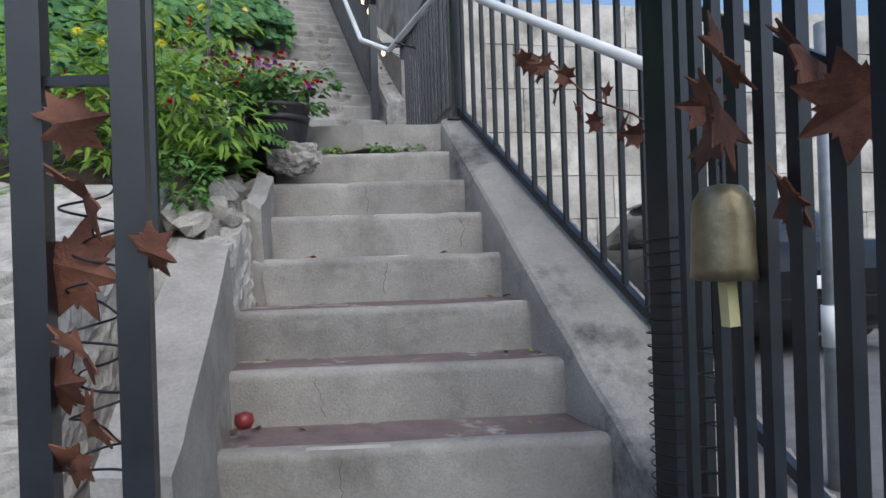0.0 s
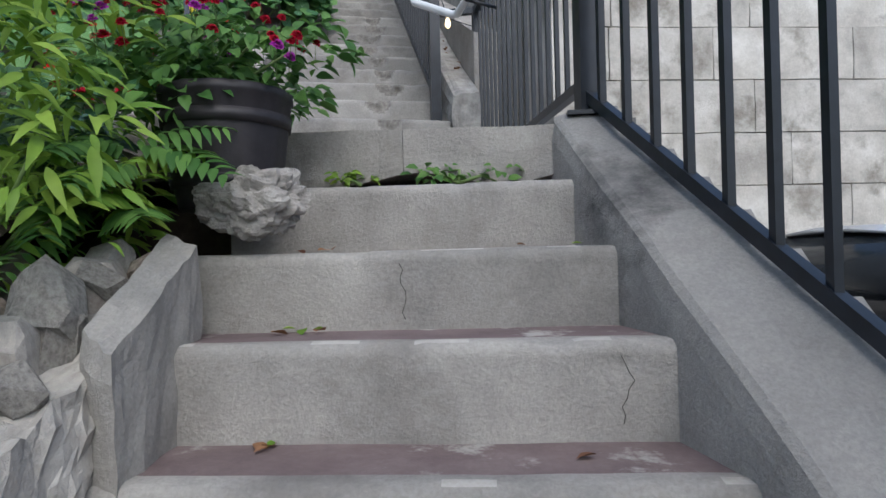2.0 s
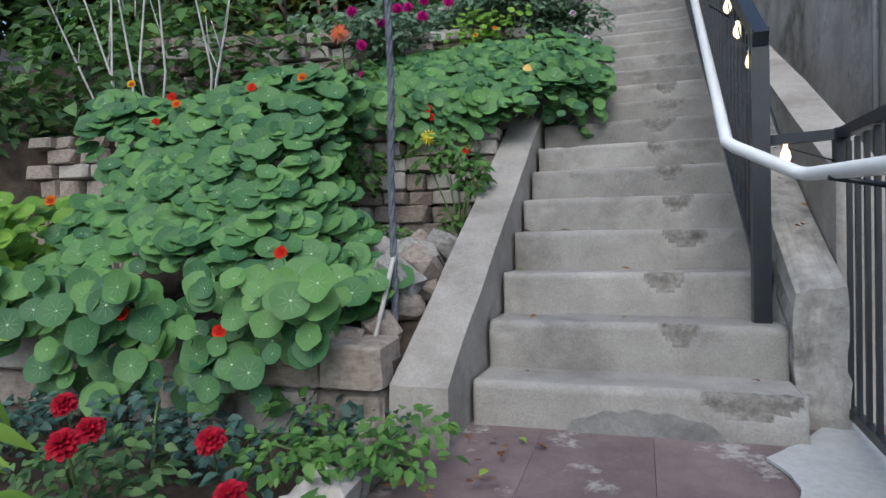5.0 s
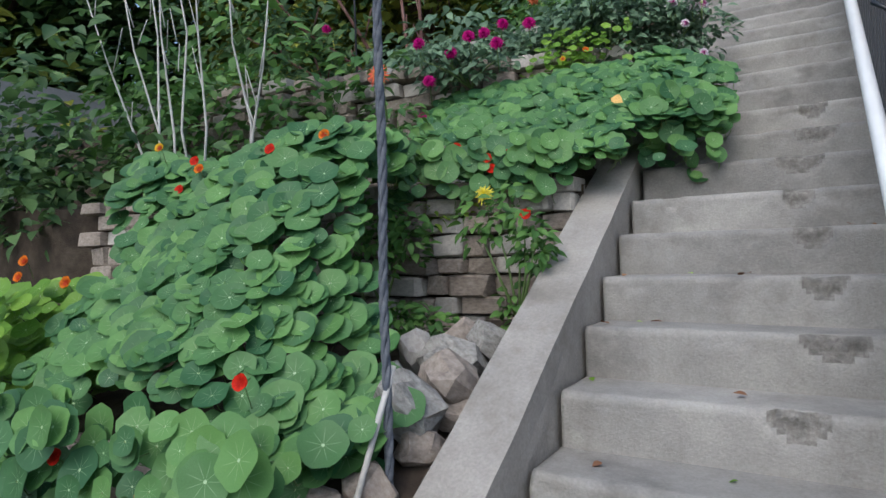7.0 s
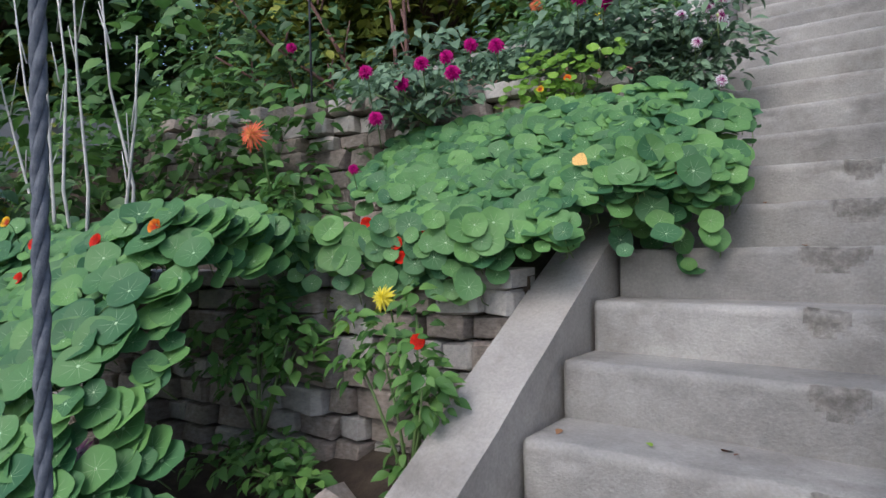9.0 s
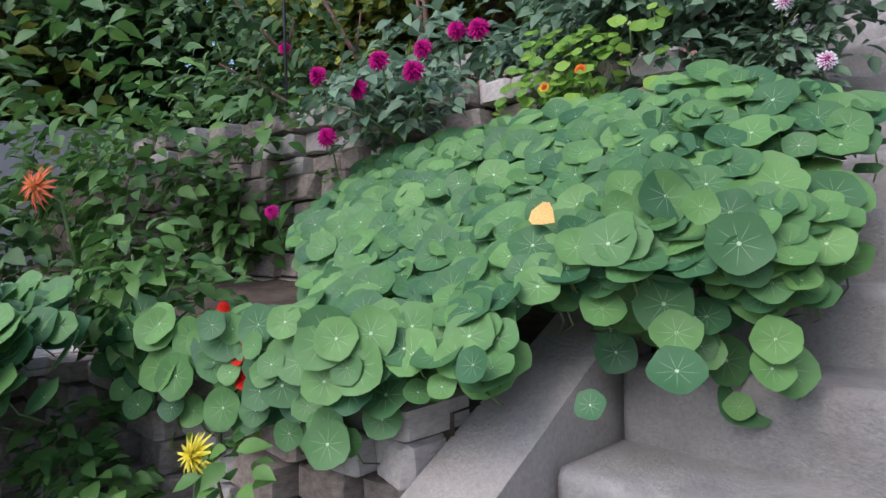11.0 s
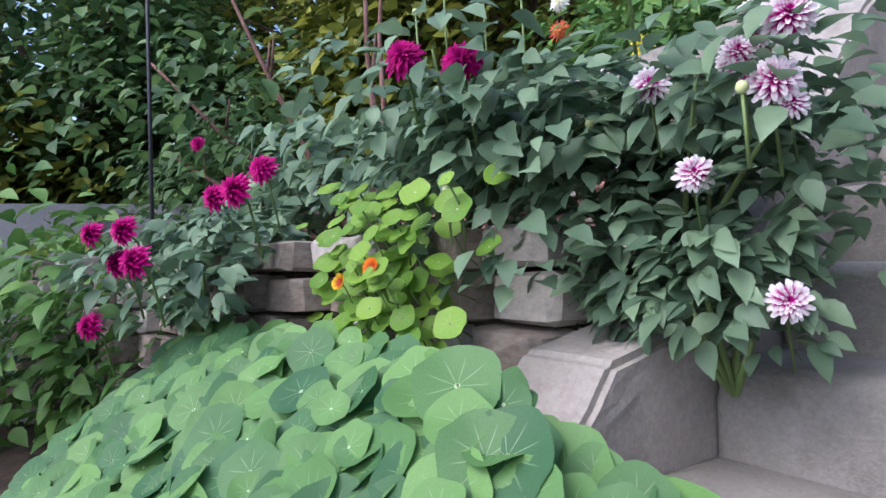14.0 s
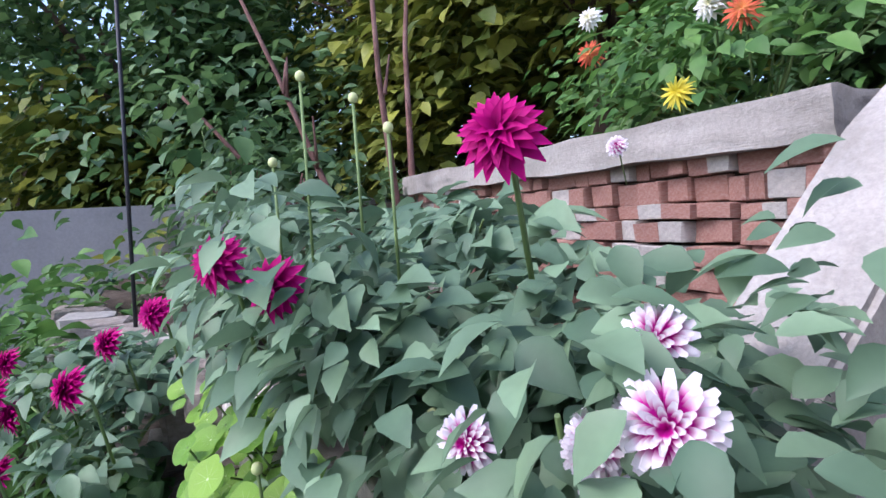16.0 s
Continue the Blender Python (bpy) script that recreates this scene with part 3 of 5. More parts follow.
coil = [P0 + Vector((0.07 * math.cos(i * 0.5), 0.07 * math.sin(i * 0.5), -0.1 + i * 0.0026)) for i in range(330)]
part("wire_coil", tube(bmesh.new(), coil, 0.0022, 4), COIL, gate, "thin dark wire wound round the post")
coil = [Vector((0.8 + 0.03 * math.cos(i * 0.45), 1.33 + 0.03 * math.sin(i * 0.45), 0.0 + i * 0.0035)) for i in range(150)]
part("wire_coil", tube(bmesh.new(), coil, 0.002, 4), COIL, gate)


def maple(bm, p, s, r):
    """A lobed leaf cut from sheet metal, bent along its middle."""
    q = Euler((r.uniform(0.9, 2.0), r.uniform(-0.6, 0.6), r.uniform(0, 6.28))).to_matrix()
    rad = [1.0, 0.66, 0.98, 0.68, 0.9, 0.6, 0.75, 0.35, 0.75, 0.6, 0.9, 0.68, 0.98, 0.66]
    ring = []
    for i, k in enumerate(rad):
        for dd, kk in ((-0.09, 0.86), (0, 1.0), (0.09, 0.86)):
            a = 2 * math.pi * i / len(rad) + dd
            x, y = math.cos(a) * k * kk, math.sin(a) * k * kk
            ring.append(bm.verts.new(Vector(p) + q @ Vector((x, y, -0.35 * abs(y) + 0.15 * x * x)) * s))
    c = bm.verts.new(p)
    fs = [bm.faces.new((c, ring[i], ring[(i + 1) % len(ring)])) for i in range(len(ring))]
    ex = bmesh.ops.extrude_face_region(bm, geom=fs)
    for v in [e for e in ex["geom"] if isinstance(e, bmesh.types.BMVert)]:
        v.co += q @ Vector((0, 0, 0.003))
    return bm


rl = random.Random(8)
for x, y, z, s in ((0.70, 1.05, 0.93, 0.095), (0.72, 1.12, 0.9, 0.07), (0.68, 1.0, 0.99, 0.07), (0.79, 1.3, 0.99, 0.06), (0.72, 0.86, 0.95, 0.08), (0.75, 0.95, 0.78, 0.06), (0.74, 0.8, 0.88, 0.07)):
    part("sheet_leaf", maple(bmesh.new(), (x, y, z), s * 1.05, rl), RUST, gate, "rusted brown sheet-metal leaf")
vine = [(0.66, 2.62, 1.52), (0.72, 2.45, 1.42), (0.8, 2.28, 1.25), (0.9, 2.1, 1.15), (0.95, 1.95, 1.05)]
part("sheet_vine", tube(bmesh.new(), vine, 0.004, 6), RUST, fence)
for i in range(11):
    a = Vector(vine[min(3, i // 3)]).lerp(Vector(vine[min(3, i // 3) + 1]), (i % 3) / 3)
    part("sheet_leaf", maple(bmesh.new(), a + Vector((-0.03, rl.uniform(-0.04, 0.04), rl.uniform(-0.07, 0.07))), rl.uniform(0.04, 0.065), rl), RUST, fence, "rusted brown sheet-metal leaf")
gate2 = thing("garden_gate", "open black iron gate leaf with dark rusted vine ornament", "gate")
for x in (-0.18, -0.325):
    bar_part("bar", (x, 1.0, -0.3), (x, 1.0, 1.9), 0.042, gate2)
for z in (0.99, 0.37):
    bar_part("rail", (-0.325, 1.0, z), (-0.18, 1.0, z), 0.014, gate2)
for x, z, s in ((-0.27, 0.93, 0.05), (-0.24, 0.82, 0.06), (-0.28, 0.72, 0.075), (-0.25, 0.6, 0.05), (-0.3, 0.55, 0.05), (-0.24, 0.5, 0.045), (-0.15, 0.74, 0.04), (-0.28, 0.44, 0.04)):
    part("sheet_leaf", maple(bmesh.new(), (x, 1.0 + rl.uniform(-0.02, 0.02), z), s * 1.2, rl), RUST, gate2, "dark rusted sheet-metal leaf")
part("wire_coil", tube(bmesh.new(), [Vector((-0.25 + 0.04 * math.cos(i * 0.3), 1.02 + 0.02 * math.sin(i * 0.5), 0.4 + i * 0.003)) for i in range(150)], 0.002, 4), COIL, gate2)
bar_part("post", (-0.8, 2.35, 0.2), (-0.8, 2.35, 1.75), 0.05, gate2)

BRASS = rough_surface("tarnished_brass", (0.16, 0.13, 0.08), (0.25, 0.21, 0.13), (0.34, 0.29, 0.17), 12, 50, 0.4, 0.2)
BRASS.node_tree.nodes["Principled BSDF"].inputs["Metallic"].default_value = 0.7
bell = thing("bell", "tarnished brass bell hung on the gate with a pale wooden clapper", "bell")
part("body", lathe(bmesh.new(), [(0.005, 0.085), (0.03, 0.08), (0.044, 0.06), (0.048, 0.03), (0.051, -0.05), (0.053, -0.068), (0.047, -0.07), (0.04, 0.04)], 24, (0.72, 1.1, 0.735)), BRASS, bell)
part("clapper", bar(bmesh.new(), (0.722, 1.1, 0.7), (0.728, 1.1, 0.59), 0.02), plain("pale_wood", (0.55, 0.5, 0.26), 0.7), bell, "pale yellow wooden clapper")
part("hook", tube(bmesh.new(), [(0.72, 1.1, 0.815), (0.73, 1.12, 0.86), (0.745, 1.16, 0.86)], 0.003, 6), COIL, bell)

# ---- the far side: lot, walls, cars ----
far_wall = tagged(new("far_retaining_wall"), "tall weathered concrete retaining wall of large blocks behind the parking lot", "wall", kind="structure")
FA, FB = Vector((0.2, 10.1, 0)), Vector((18.0, 13.3, 0))
FD = (FB - FA).normalized()
FN = Vector((-FD.y, FD.x, 0))
bm = prism(bmesh.new(), [FA + UP * LOT + FN * 0.1, FB + UP * LOT + FN * 0.1, FB + UP * 4.2 + FN * 0.1, FA + UP * 4.9 + FN * 0.1], FN * 0.4)
part("backing", bm, BLOCKS, far_wall)
rw = random.Random(3)
for r_ in range(7):
    s = -rw.uniform(0, 1.0)
    while s < 18:
        w = rw.uniform(1.3, 2.2)
        bm = roughen(box8(bmesh.new(), [FA + FD * (s + a) + FN * b + UP * (LOT + 0.74 * r_ + c) for c in (0, 0.725) for a, b in ((0, 0), (w - 0.015, 0), (w - 0.015, 0.12), (0, 0.12))]), 3, 0.012, 4, s)
        part("block", bm, BLOCKS, far_wall)
        s += w
low = tagged(new("parking_wall"), "low pale concrete wall with a white parking sign", "wall", kind="structure")
bm = roughen(box8(bmesh.new(), [(0.15, 7.6, LOT), (1.85, 7.85, LOT), (1.85, 8.05, LOT), (0.15, 7.8, LOT), (0.15, 7.6, 1.25), (1.85, 7.85, 1.22), (1.85, 8.05, 1.22), (0.15, 7.8, 1.25)]), 6, 0.006)
part("wall", bm, MORTAR, low)
sign = thing("parking_sign", "white parking sign with dark bars on the low wall", "sign")
bm = box8(bmesh.new(), [(0.42 + a, 7.62 + a * 0.146 + b, 0.82 + c) for c in (0, 0.42) for a, b in ((0, 0), (0.27, 0), (0.27, 0.012), (0, 0.012))])
part("panel", bm, WHITEPIPE, sign)
for z, w in ((1.16, 0.08), (1.08, 0.12), (0.96, 0.18), (0.9, 0.18)):
    bm = box8(bmesh.new(), [(0.555 + a, 7.615 + 0.146 * (0.135 + a) + b, z + c) for c in (0, 0.035) for a, b in ((-w / 2, -0.004), (w / 2, -0.004), (w / 2, 0.004), (-w / 2, 0.004))])
    part("bar", bm, IRON, sign)

side = tagged(new("side_wall"), "beige concrete wall end with dry creeper beside the upper stairs", "wall", kind="structure")
bm = roughen(box8(bmesh.new(), [G(5.12, 1.42, 1.3), G(5.12, 1.58, 1.3), G(10, 1.58, 1.3), G(10, 1.42, 1.3), G(5.12, 1.42, 2.36), G(5.12, 1.58, 2.36), G(10, 1.58, 4.9), G(10, 1.42, 4.9)]), 8, 0.008)
part("wall", bm, CURB, side)
bm = roughen(box8(bmesh.new(), [G(5.0, 1.26, 1.3), G(5.0, 1.42, 1.3), G(9.5, 1.42, 1.3), G(9.5, 1.26, 1.3), G(5.0, 1.26, 1.95), G(5.0, 1.42, 1.98), G(9.5, 1.42, 4.9), G(9.5, 1.26, 4.9)]), 10, 0.02, 8)
part("footing", bm, RUBBLE, side, "crumbling concrete footing")
bm = roughen(box8(bmesh.new(), [G(6.2, 2.3, LOT), G(6.2, 2.6, LOT), G(14, 2.6, LOT), G(14, 2.3, LOT), G(6.2, 2.3, 5.2), G(6.2, 2.6, 5.2), G(14, 2.3 + 0.3, 6.5), G(14, 2.3, 6.5)]), 8, 0.01)
tagged(obj("grey_wall", bm, BLOCKS), "tall grey stained concrete wall beyond the stairs", "wall", kind="structure")
for u in (6.9, 7.4):
    tagged(obj("wall_pipe", tube(bmesh.new(), [G(u, 2.26, 2), G(u, 2.26, 4.4 if u > 7 else 5.1)], 0.02, 8), plain("grey_conduit", (0.2, 0.2, 0.2), 0.6)), "thin grey conduit fixed to the concrete wall", "pipe")
bm = roughen(box8(bmesh.new(), [G(3.0, -6.4, 0), G(13, -6.4, 0), G(13, -6.1, 0), G(3.0, -6.1, 0), G(3.0, -6.4, 4.3), G(13, -6.4, 4.6), G(13, -6.1, 4.6), G(3.0, -6.1, 4.3)]), 6, 0.01)
tagged(obj("grey_wall", bm, rough_surface("dull_render", (0.2, 0.19, 0.19), (0.25, 0.24, 0.235), (0.3, 0.285, 0.28), 1.2, 40, 0.9, 0.2)), "low plain grey rendered wall beyond the garden", "wall", kind="structure")

GLASS = plain("dark_car_glass", (0.02, 0.025, 0.03), 0.05, 0.0, 0.05)
# silver roof colour: on the black car it paints in the reflected sky
ROOF = plain("silver_roof_sky_sheen", (0.55, 0.56, 0.58), 0.25, 0.4, 0.05)
TYRE = plain("tyre_rubber", (0.02, 0.02, 0.02), 0.8)
RIM = plain("alloy_rim", (0.5, 0.5, 0.52), 0.3, 0.9)
LAMP = plain("red_lamp", (0.45, 0.01, 0.015), 0.15)


def car(m, paint, label):
    """A saloon, rear end at the origin, its length along y."""
    c = thing("car", label, "car", group="parked cars")
    def loft(name, secs, material, lab=""):
        bm = bmesh.new()
        rr = []
        for y, z0, z1, w0, w1 in secs:
            rr.append([bm.verts.new((x, y, z)) for x, z in ((-w0, z0), (-w0 * 1.02, (z0 + z1) / 2), (-w1, z1 - 0.03), (-w1 + 0.08, z1), (w1 - 0.08, z1), (w1, z1 - 0.03), (w0 * 1.02, (z0 + z1) / 2), (w0, z0))])
        for a, b in zip(rr, rr[1:]):
            for j in range(8):
                bm.faces.new((a[j], a[(j + 1) % 8], b[(j + 1) % 8], b[j])).smooth = True
        bm.faces.new(rr[0][::-1])
        bm.faces.new(rr[-1])
        bmesh.ops.recalc_face_normals(bm, faces=bm.faces)
        return part(name, bm, material, c, lab)
    loft("body", [(0, 0.3, 0.75, 0.8, 0.74), (0.08, 0.22, 0.98, 0.87, 0.8), (0.6, 0.2, 1.02, 0.9, 0.82), (1.5, 0.2, 0.98, 0.91, 0.84), (3.0, 0.2, 0.95, 0.91, 0.84), (4.0, 0.22, 0.85, 0.88, 0.8), (4.4, 0.3, 0.65, 0.78, 0.7)], paint)
    loft("cabin_glass", [(0.35, 0.95, 1.0, 0.74, 0.7), (1.0, 0.95, 1.42, 0.78, 0.6), (2.3, 0.95, 1.45, 0.78, 0.6), (3.2, 0.93, 0.97, 0.74, 0.68)], GLASS, "dark tinted glass")
    loft("roof", [(0.95, 1.41, 1.44, 0.6, 0.58), (1.5, 1.45, 1.5, 0.62, 0.58), (2.0, 1.45, 1.5, 0.62, 0.58), (2.4, 1.42, 1.46, 0.6, 0.58)], ROOF)
    for x in (-0.8, 0.62):
        bm = box8(bmesh.new(), [(x + a, -0.012 + b, z) for z in (0.68, 0.86) for a, b in ((0, 0), (0.18, 0), (0.18, 0.14), (0, 0.14))])
        bmesh.ops.bevel(bm, geom=bm.edges[:], offset=0.025, segments=2, affect="EDGES")
        part("tail_lamp", bm, LAMP, c, "red tail lamp")
    part("bumper", bmesh_bevel_box((-0.82, -0.05, 0.32), (0.82, 0.1, 0.56), 0.04), paint, c)
    part("number_plate", bmesh_bevel_box((-0.26, -0.06, 0.6), (0.26, -0.04, 0.71), 0.004), WHITEPIPE, c)
    for x in (-0.86, 0.86):
        for y in (0.8, 3.5):
            bm = lathe(bmesh.new(), [(0.2, -0.1), (0.3, -0.1), (0.32, -0.05), (0.32, 0.05), (0.3, 0.1), (0.2, 0.1)], 24)
            bmesh.ops.rotate(bm, verts=bm.verts, matrix=Matrix.Rotation(radians(90), 3, "Y"))
            bmesh.ops.translate(bm, verts=bm.verts, vec=(x, y, 0.32))
            w = part("wheel", bm, TYRE, c)
            bm = lathe(bmesh.new(), [(0.02, -0.108), (0.19, -0.104), (0.2, 0.104), (0.02, 0.108)], 20)
            bmesh.ops.rotate(bm, verts=bm.verts, matrix=Matrix.Rotation(radians(90), 3, "Y"))
            bmesh.ops.translate(bm, verts=bm.verts, vec=(x, y, 0.32))
            part("rim", bm, RIM, w)
    c.matrix_basis = m
    return c


def bmesh_bevel_box(a, b, r):
    bm = box8(bmesh.new(), [(x, y, z) for z in (a[2], b[2]) for x, y in ((a[0], a[1]), (b[0], a[1]), (b[0], b[1]), (a[0], b[1]))])
    bmesh.ops.bevel(bm, geom=bm.edges[:], offset=r, segments=2, affect="EDGES")
    return bm


car(pose(3.5, 5.2, LOT + 0.004, 0, 0, 10), plain("black_car_paint", (0.02, 0.021, 0.024), 0.06, 0.5, 0.05), "black saloon car parked in the lot, glossy paint")
car(pose(7.2, 5.0, LOT, 0, 0, 6), plain("silver_car_paint", (0.6, 0.6, 0.62), 0.2, 0.3, 0.05), "silver saloon car parked in the lot")
pole = thing("lot_post", "grey round steel post with a white band in the lot", "post")
part("pole", tube(bmesh.new(), [(1.85, 2.6, LOT), (1.85, 2.6, 1.6)], 0.04, 16), plain("galvanised_steel", (0.35, 0.37, 0.38), 0.45, 0.6), pole)
part("band", tube(bmesh.new(), [(1.85, 2.6, 0.28), (1.85, 2.6, 0.45)], 0.046, 16), WHITEPIPE, pole, "white band")

# ---- plants ----
def round_leaf(n=14):
    """A nasturtium blade: a wavy disc, dished at the stalk."""
    V, UV, F = [(0, 0, -0.06)], [(0, 0)], []
    for r in (0.5, 1.0):
        for i in range(n):
            a = 2 * math.pi * i / n
            k = r * (1 + (0.05 * math.cos(4.5 * a) if r == 1 else 0))
            V.append((k * math.cos(a), k * math.sin(a), 0.12 * r * r - 0.06 + (0.05 * math.sin(3 * a + 1) * r * r) + (0.03 * math.cos(5 * a) if r == 1 else 0)))
            UV.append((r * math.cos(a), r * math.sin(a)))
    for i in range(n):
        j = (i + 1) % n
        F += [(0, 1 + i, 1 + j), (1 + i, 1 + n + i, 1 + n + j, 1 + j)]
    return V, F, UV


def blade_leaf(width=0.3, droop=0.25, teeth=0.0, segs=6, fold=0.35, blunt=False):
    """A pointed blade along x, folded on its midrib."""
    V, UV, F = [], [], []
    for i in range(segs + 1):
        t = i / segs
        w = width * math.sin(math.pi * min(1, t ** 0.85)) * (1 + teeth * (i % 2)) if 0 < i < segs else 0.012
        if blunt:
            w = width * (0.25 + 0.75 * min(1, t * 1.6)) * (1 if i < segs else 0.55)
        z = -droop * t * t
        V += [(t, -w, z + fold * w), (t, 0, z), (t, w, z + fold * w)]
        UV += [(t, -w / width), (t, 0), (t, w / width)]
    for i in range(segs):
        a = 3 * i
        F += [(a, a + 3, a + 4, a + 1), (a + 1, a + 4, a + 5, a + 2)]
    return V, F, UV


def mesh_from(name, V, F, UV, material):
    me = bpy.data.meshes.new(name)
    me.from_pydata(V, [], F)
    uv = me.uv_layers.new(name="UVMap")
    flat = np.array([UV[l] for f in F for l in f], dtype=np.float32)
    uv.data.foreach_set("uv", flat.ravel())
    for m in material if isinstance(material, (list, tuple)) else (material,):
        me.materials.append(m)
    me.shade_smooth()
    return me


def scatter(name, template, mats, material):
    """Many copies of one leaf, at the given 4 x 4 poses, as one mesh."""
    V, F, UV = template
    V = np.c_[np.array(V, float), np.ones(len(V))]
    M = np.array([[list(r) for r in m] for m in mats])
    W = np.einsum("nij,vj->nvi", M, V)[:, :, :3].reshape(-1, 3)
    faces, k = [], len(V)
    for i in range(len(mats)):
        faces += [tuple(q + i * k for q in f) for f in F]
    me = bpy.data.meshes.new(name)
    me.from_pydata(W.tolist(), [], faces)
    uv = me.uv_layers.new(name="UVMap")
    one = np.array([UV[q] for f in F for q in f], dtype=np.float32).ravel()
    uv.data.foreach_set("uv", np.tile(one, len(mats)))
    me.materials.append(material)
    me.shade_smooth()
    return me


def leaf_pose(p, normal, size, r, along=None):
    """A pose with z near the normal and x turned at random, or near a given way."""
    z = Vector(normal).normalized()
    x = Vector(along) if along else Vector((r.uniform(-1, 1), r.uniform(-1, 1), r.uniform(-1, 1)))
    y = z.cross(x).normalized()
    x = y.cross(z)
    s = size
    return Matrix(((x.x * s, y.x * s, z.x * s, p[0]), (x.y * s, y.y * s, z.y * s, p[1]), (x.z * s, y.z * s, z.z * s, p[2]), (0, 0, 0, 1)))


ROUND, OVATE, LANCE, SMALL = round_leaf(), blade_leaf(0.29, 0.32, 0.1, 9), blade_leaf(0.13, 0.4), blade_leaf(0.33, 0.2, 0, 3)
NAST = leaf_mat("nasturtium_leaf", (0.042, 0.125, 0.05), (0.15, 0.305, 0.085), 0.5, 1.3, (0.42, 0.58, 0.33), 0.25)
NAST2 = leaf_mat("young_nasturtium_leaf", (0.12, 0.26, 0.03), (0.25, 0.42, 0.06), 0.5, 1.2, (0.5, 0.6, 0.3), 0.35)
DAHL = leaf_mat("dahlia_leaf", (0.085, 0.15, 0.09), (0.22, 0.33, 0.195), 0.45, 0, trans=0.32)
LIME = leaf_mat("lime_leaf", (0.13, 0.25, 0.03), (0.32, 0.46, 0.07), 0.5, 0, trans=0.4)
DEEP = leaf_mat("deep_green_leaf", (0.035, 0.085, 0.032), (0.14, 0.24, 0.08), 0.5, 0, trans=0.35)
BLUE = leaf_mat("blue_green_leaf", (0.02, 0.05, 0.04), (0.06, 0.12, 0.09), 0.5, 0, trans=0.15)
MIDG = leaf_mat("mid_green_leaf", (0.05, 0.13, 0.03), (0.14, 0.27, 0.06), 0.5, 0, trans=0.3)
OLIVE = leaf_mat("olive_tree_leaf", (0.07, 0.11, 0.02), (0.33, 0.35, 0.06), 0.5, 0, trans=0.35)
DRY = leaf_mat("dry_leaf", (0.12, 0.05, 0.03), (0.3, 0.16, 0.08), 0.8, 0, trans=0.2)
STALK = plain("green_stalk", (0.13, 0.2, 0.06), 0.6, 0, 0.2)
BARK = rough_surface("brown_bark", (0.06, 0.04, 0.03), (0.11, 0.075, 0.055), (0.17, 0.12, 0.095), 6, 50, 0.95, 0.9)
WHITEBARK = rough_surface("bleached_twig", (0.35, 0.34, 0.31), (0.48, 0.46, 0.43), (0.58, 0.56, 0.52), 9, 60, 0.9, 0.5)


def petal_mat(name, inner, outer, lo=0.35, hi=0.75):
    m, ns, ls, b = mat(name)
    nt = m.node_tree
    uv, sep = nt.nodes.new("ShaderNodeUVMap"), nt.nodes.new("ShaderNodeSeparateXYZ")
    ls.new(uv.outputs[0], sep.inputs[0])
    c = ramp(nt, sep.outputs[0], [(lo, inner), (hi, outer)])
    geo = nt.nodes.new("ShaderNodeNewGeometry")
    v = node(nt, "ShaderNodeMapRange", inp={"To Min": 0.75, "To Max": 1.15})
    hs = nt.nodes.new("ShaderNodeHueSaturation")
    ls.new(geo.outputs["Random Per Island"], v.inputs["Value"])
    ls.new(v.outputs[0], hs.inputs["Value"])
    ls.new(c, hs.inputs["Color"])
    ls.new(hs.outputs[0], b.inputs["Base Color"])
    b.inputs["Roughness"].default_value = 0.6
    b.inputs["Specular IOR Level"].default_value = 0.15
    tr = nt.nodes.new("ShaderNodeBsdfTranslucent")
    ls.new(hs.outputs[0], tr.inputs[0])
    mx = node(nt, "ShaderNodeMixShader", inp={0: 0.3})
    ls.new(b.outputs[0], mx.inputs[1])
    ls.new(tr.outputs[0], mx.inputs[2])
    ls.new(mx.outputs[0], ns["Material Output"].inputs[0])
    return m


CENTRE = plain("yellow_centre", (0.6, 0.4, 0.04), 0.8)


def dahlia(name, material, rings, width, curl, seed, tip=0.3, blunt=False):
    """A dahlia head facing z, one unit in radius: rings of boat-shaped petals, longest outside."""
    r = random.Random(seed)
    petal = blade_leaf(width, tip, 0, 5, 0.5, blunt)
    mats = []
    for k in range(rings):
        q = (k + 1) / rings
        n = 6 + int(9 * q)
        for i in range(n):
            a = 2 * math.pi * (i + 0.5 * (k % 2)) / n + r.uniform(-0.08, 0.08)
            lift = curl * (1 - q) * 1.25 + r.uniform(-0.1, 0.1)
            out = Vector((math.cos(a) * math.cos(lift), math.sin(a) * math.cos(lift), math.sin(lift)))
            nrm = Vector((-math.cos(a) * math.sin(lift), -math.sin(a) * math.sin(lift), math.cos(lift)))
            mats.append(leaf_pose((0, 0, 0.25 * (1 - q)), nrm, (0.45 + 0.55 * q) * r.uniform(0.9, 1.05), r, out))
    return scatter(name, petal, mats, material)


MAG = petal_mat("magenta_petal", (0.32, 0.0, 0.13), (0.52, 0.003, 0.2))
BIC = petal_mat("white_tipped_petal", (0.58, 0.012, 0.32), (0.86, 0.8, 0.84), 0.58, 0.82)
COR = petal_mat("coral_petal", (0.75, 0.3, 0.1), (0.75, 0.14, 0.08))
YEL = petal_mat("yellow_petal", (0.75, 0.62, 0.03), (0.85, 0.75, 0.1))
WHI = petal_mat("white_petal", (0.8, 0.78, 0.5), (0.85, 0.85, 0.82))
PWH = petal_mat("purple_white_petal", (0.8, 0.72, 0.78), (0.4, 0.06, 0.33), 0.4, 0.8)
RED = petal_mat("scarlet_petal", (0.5, 0.015, 0.005), (0.72, 0.03, 0.012))
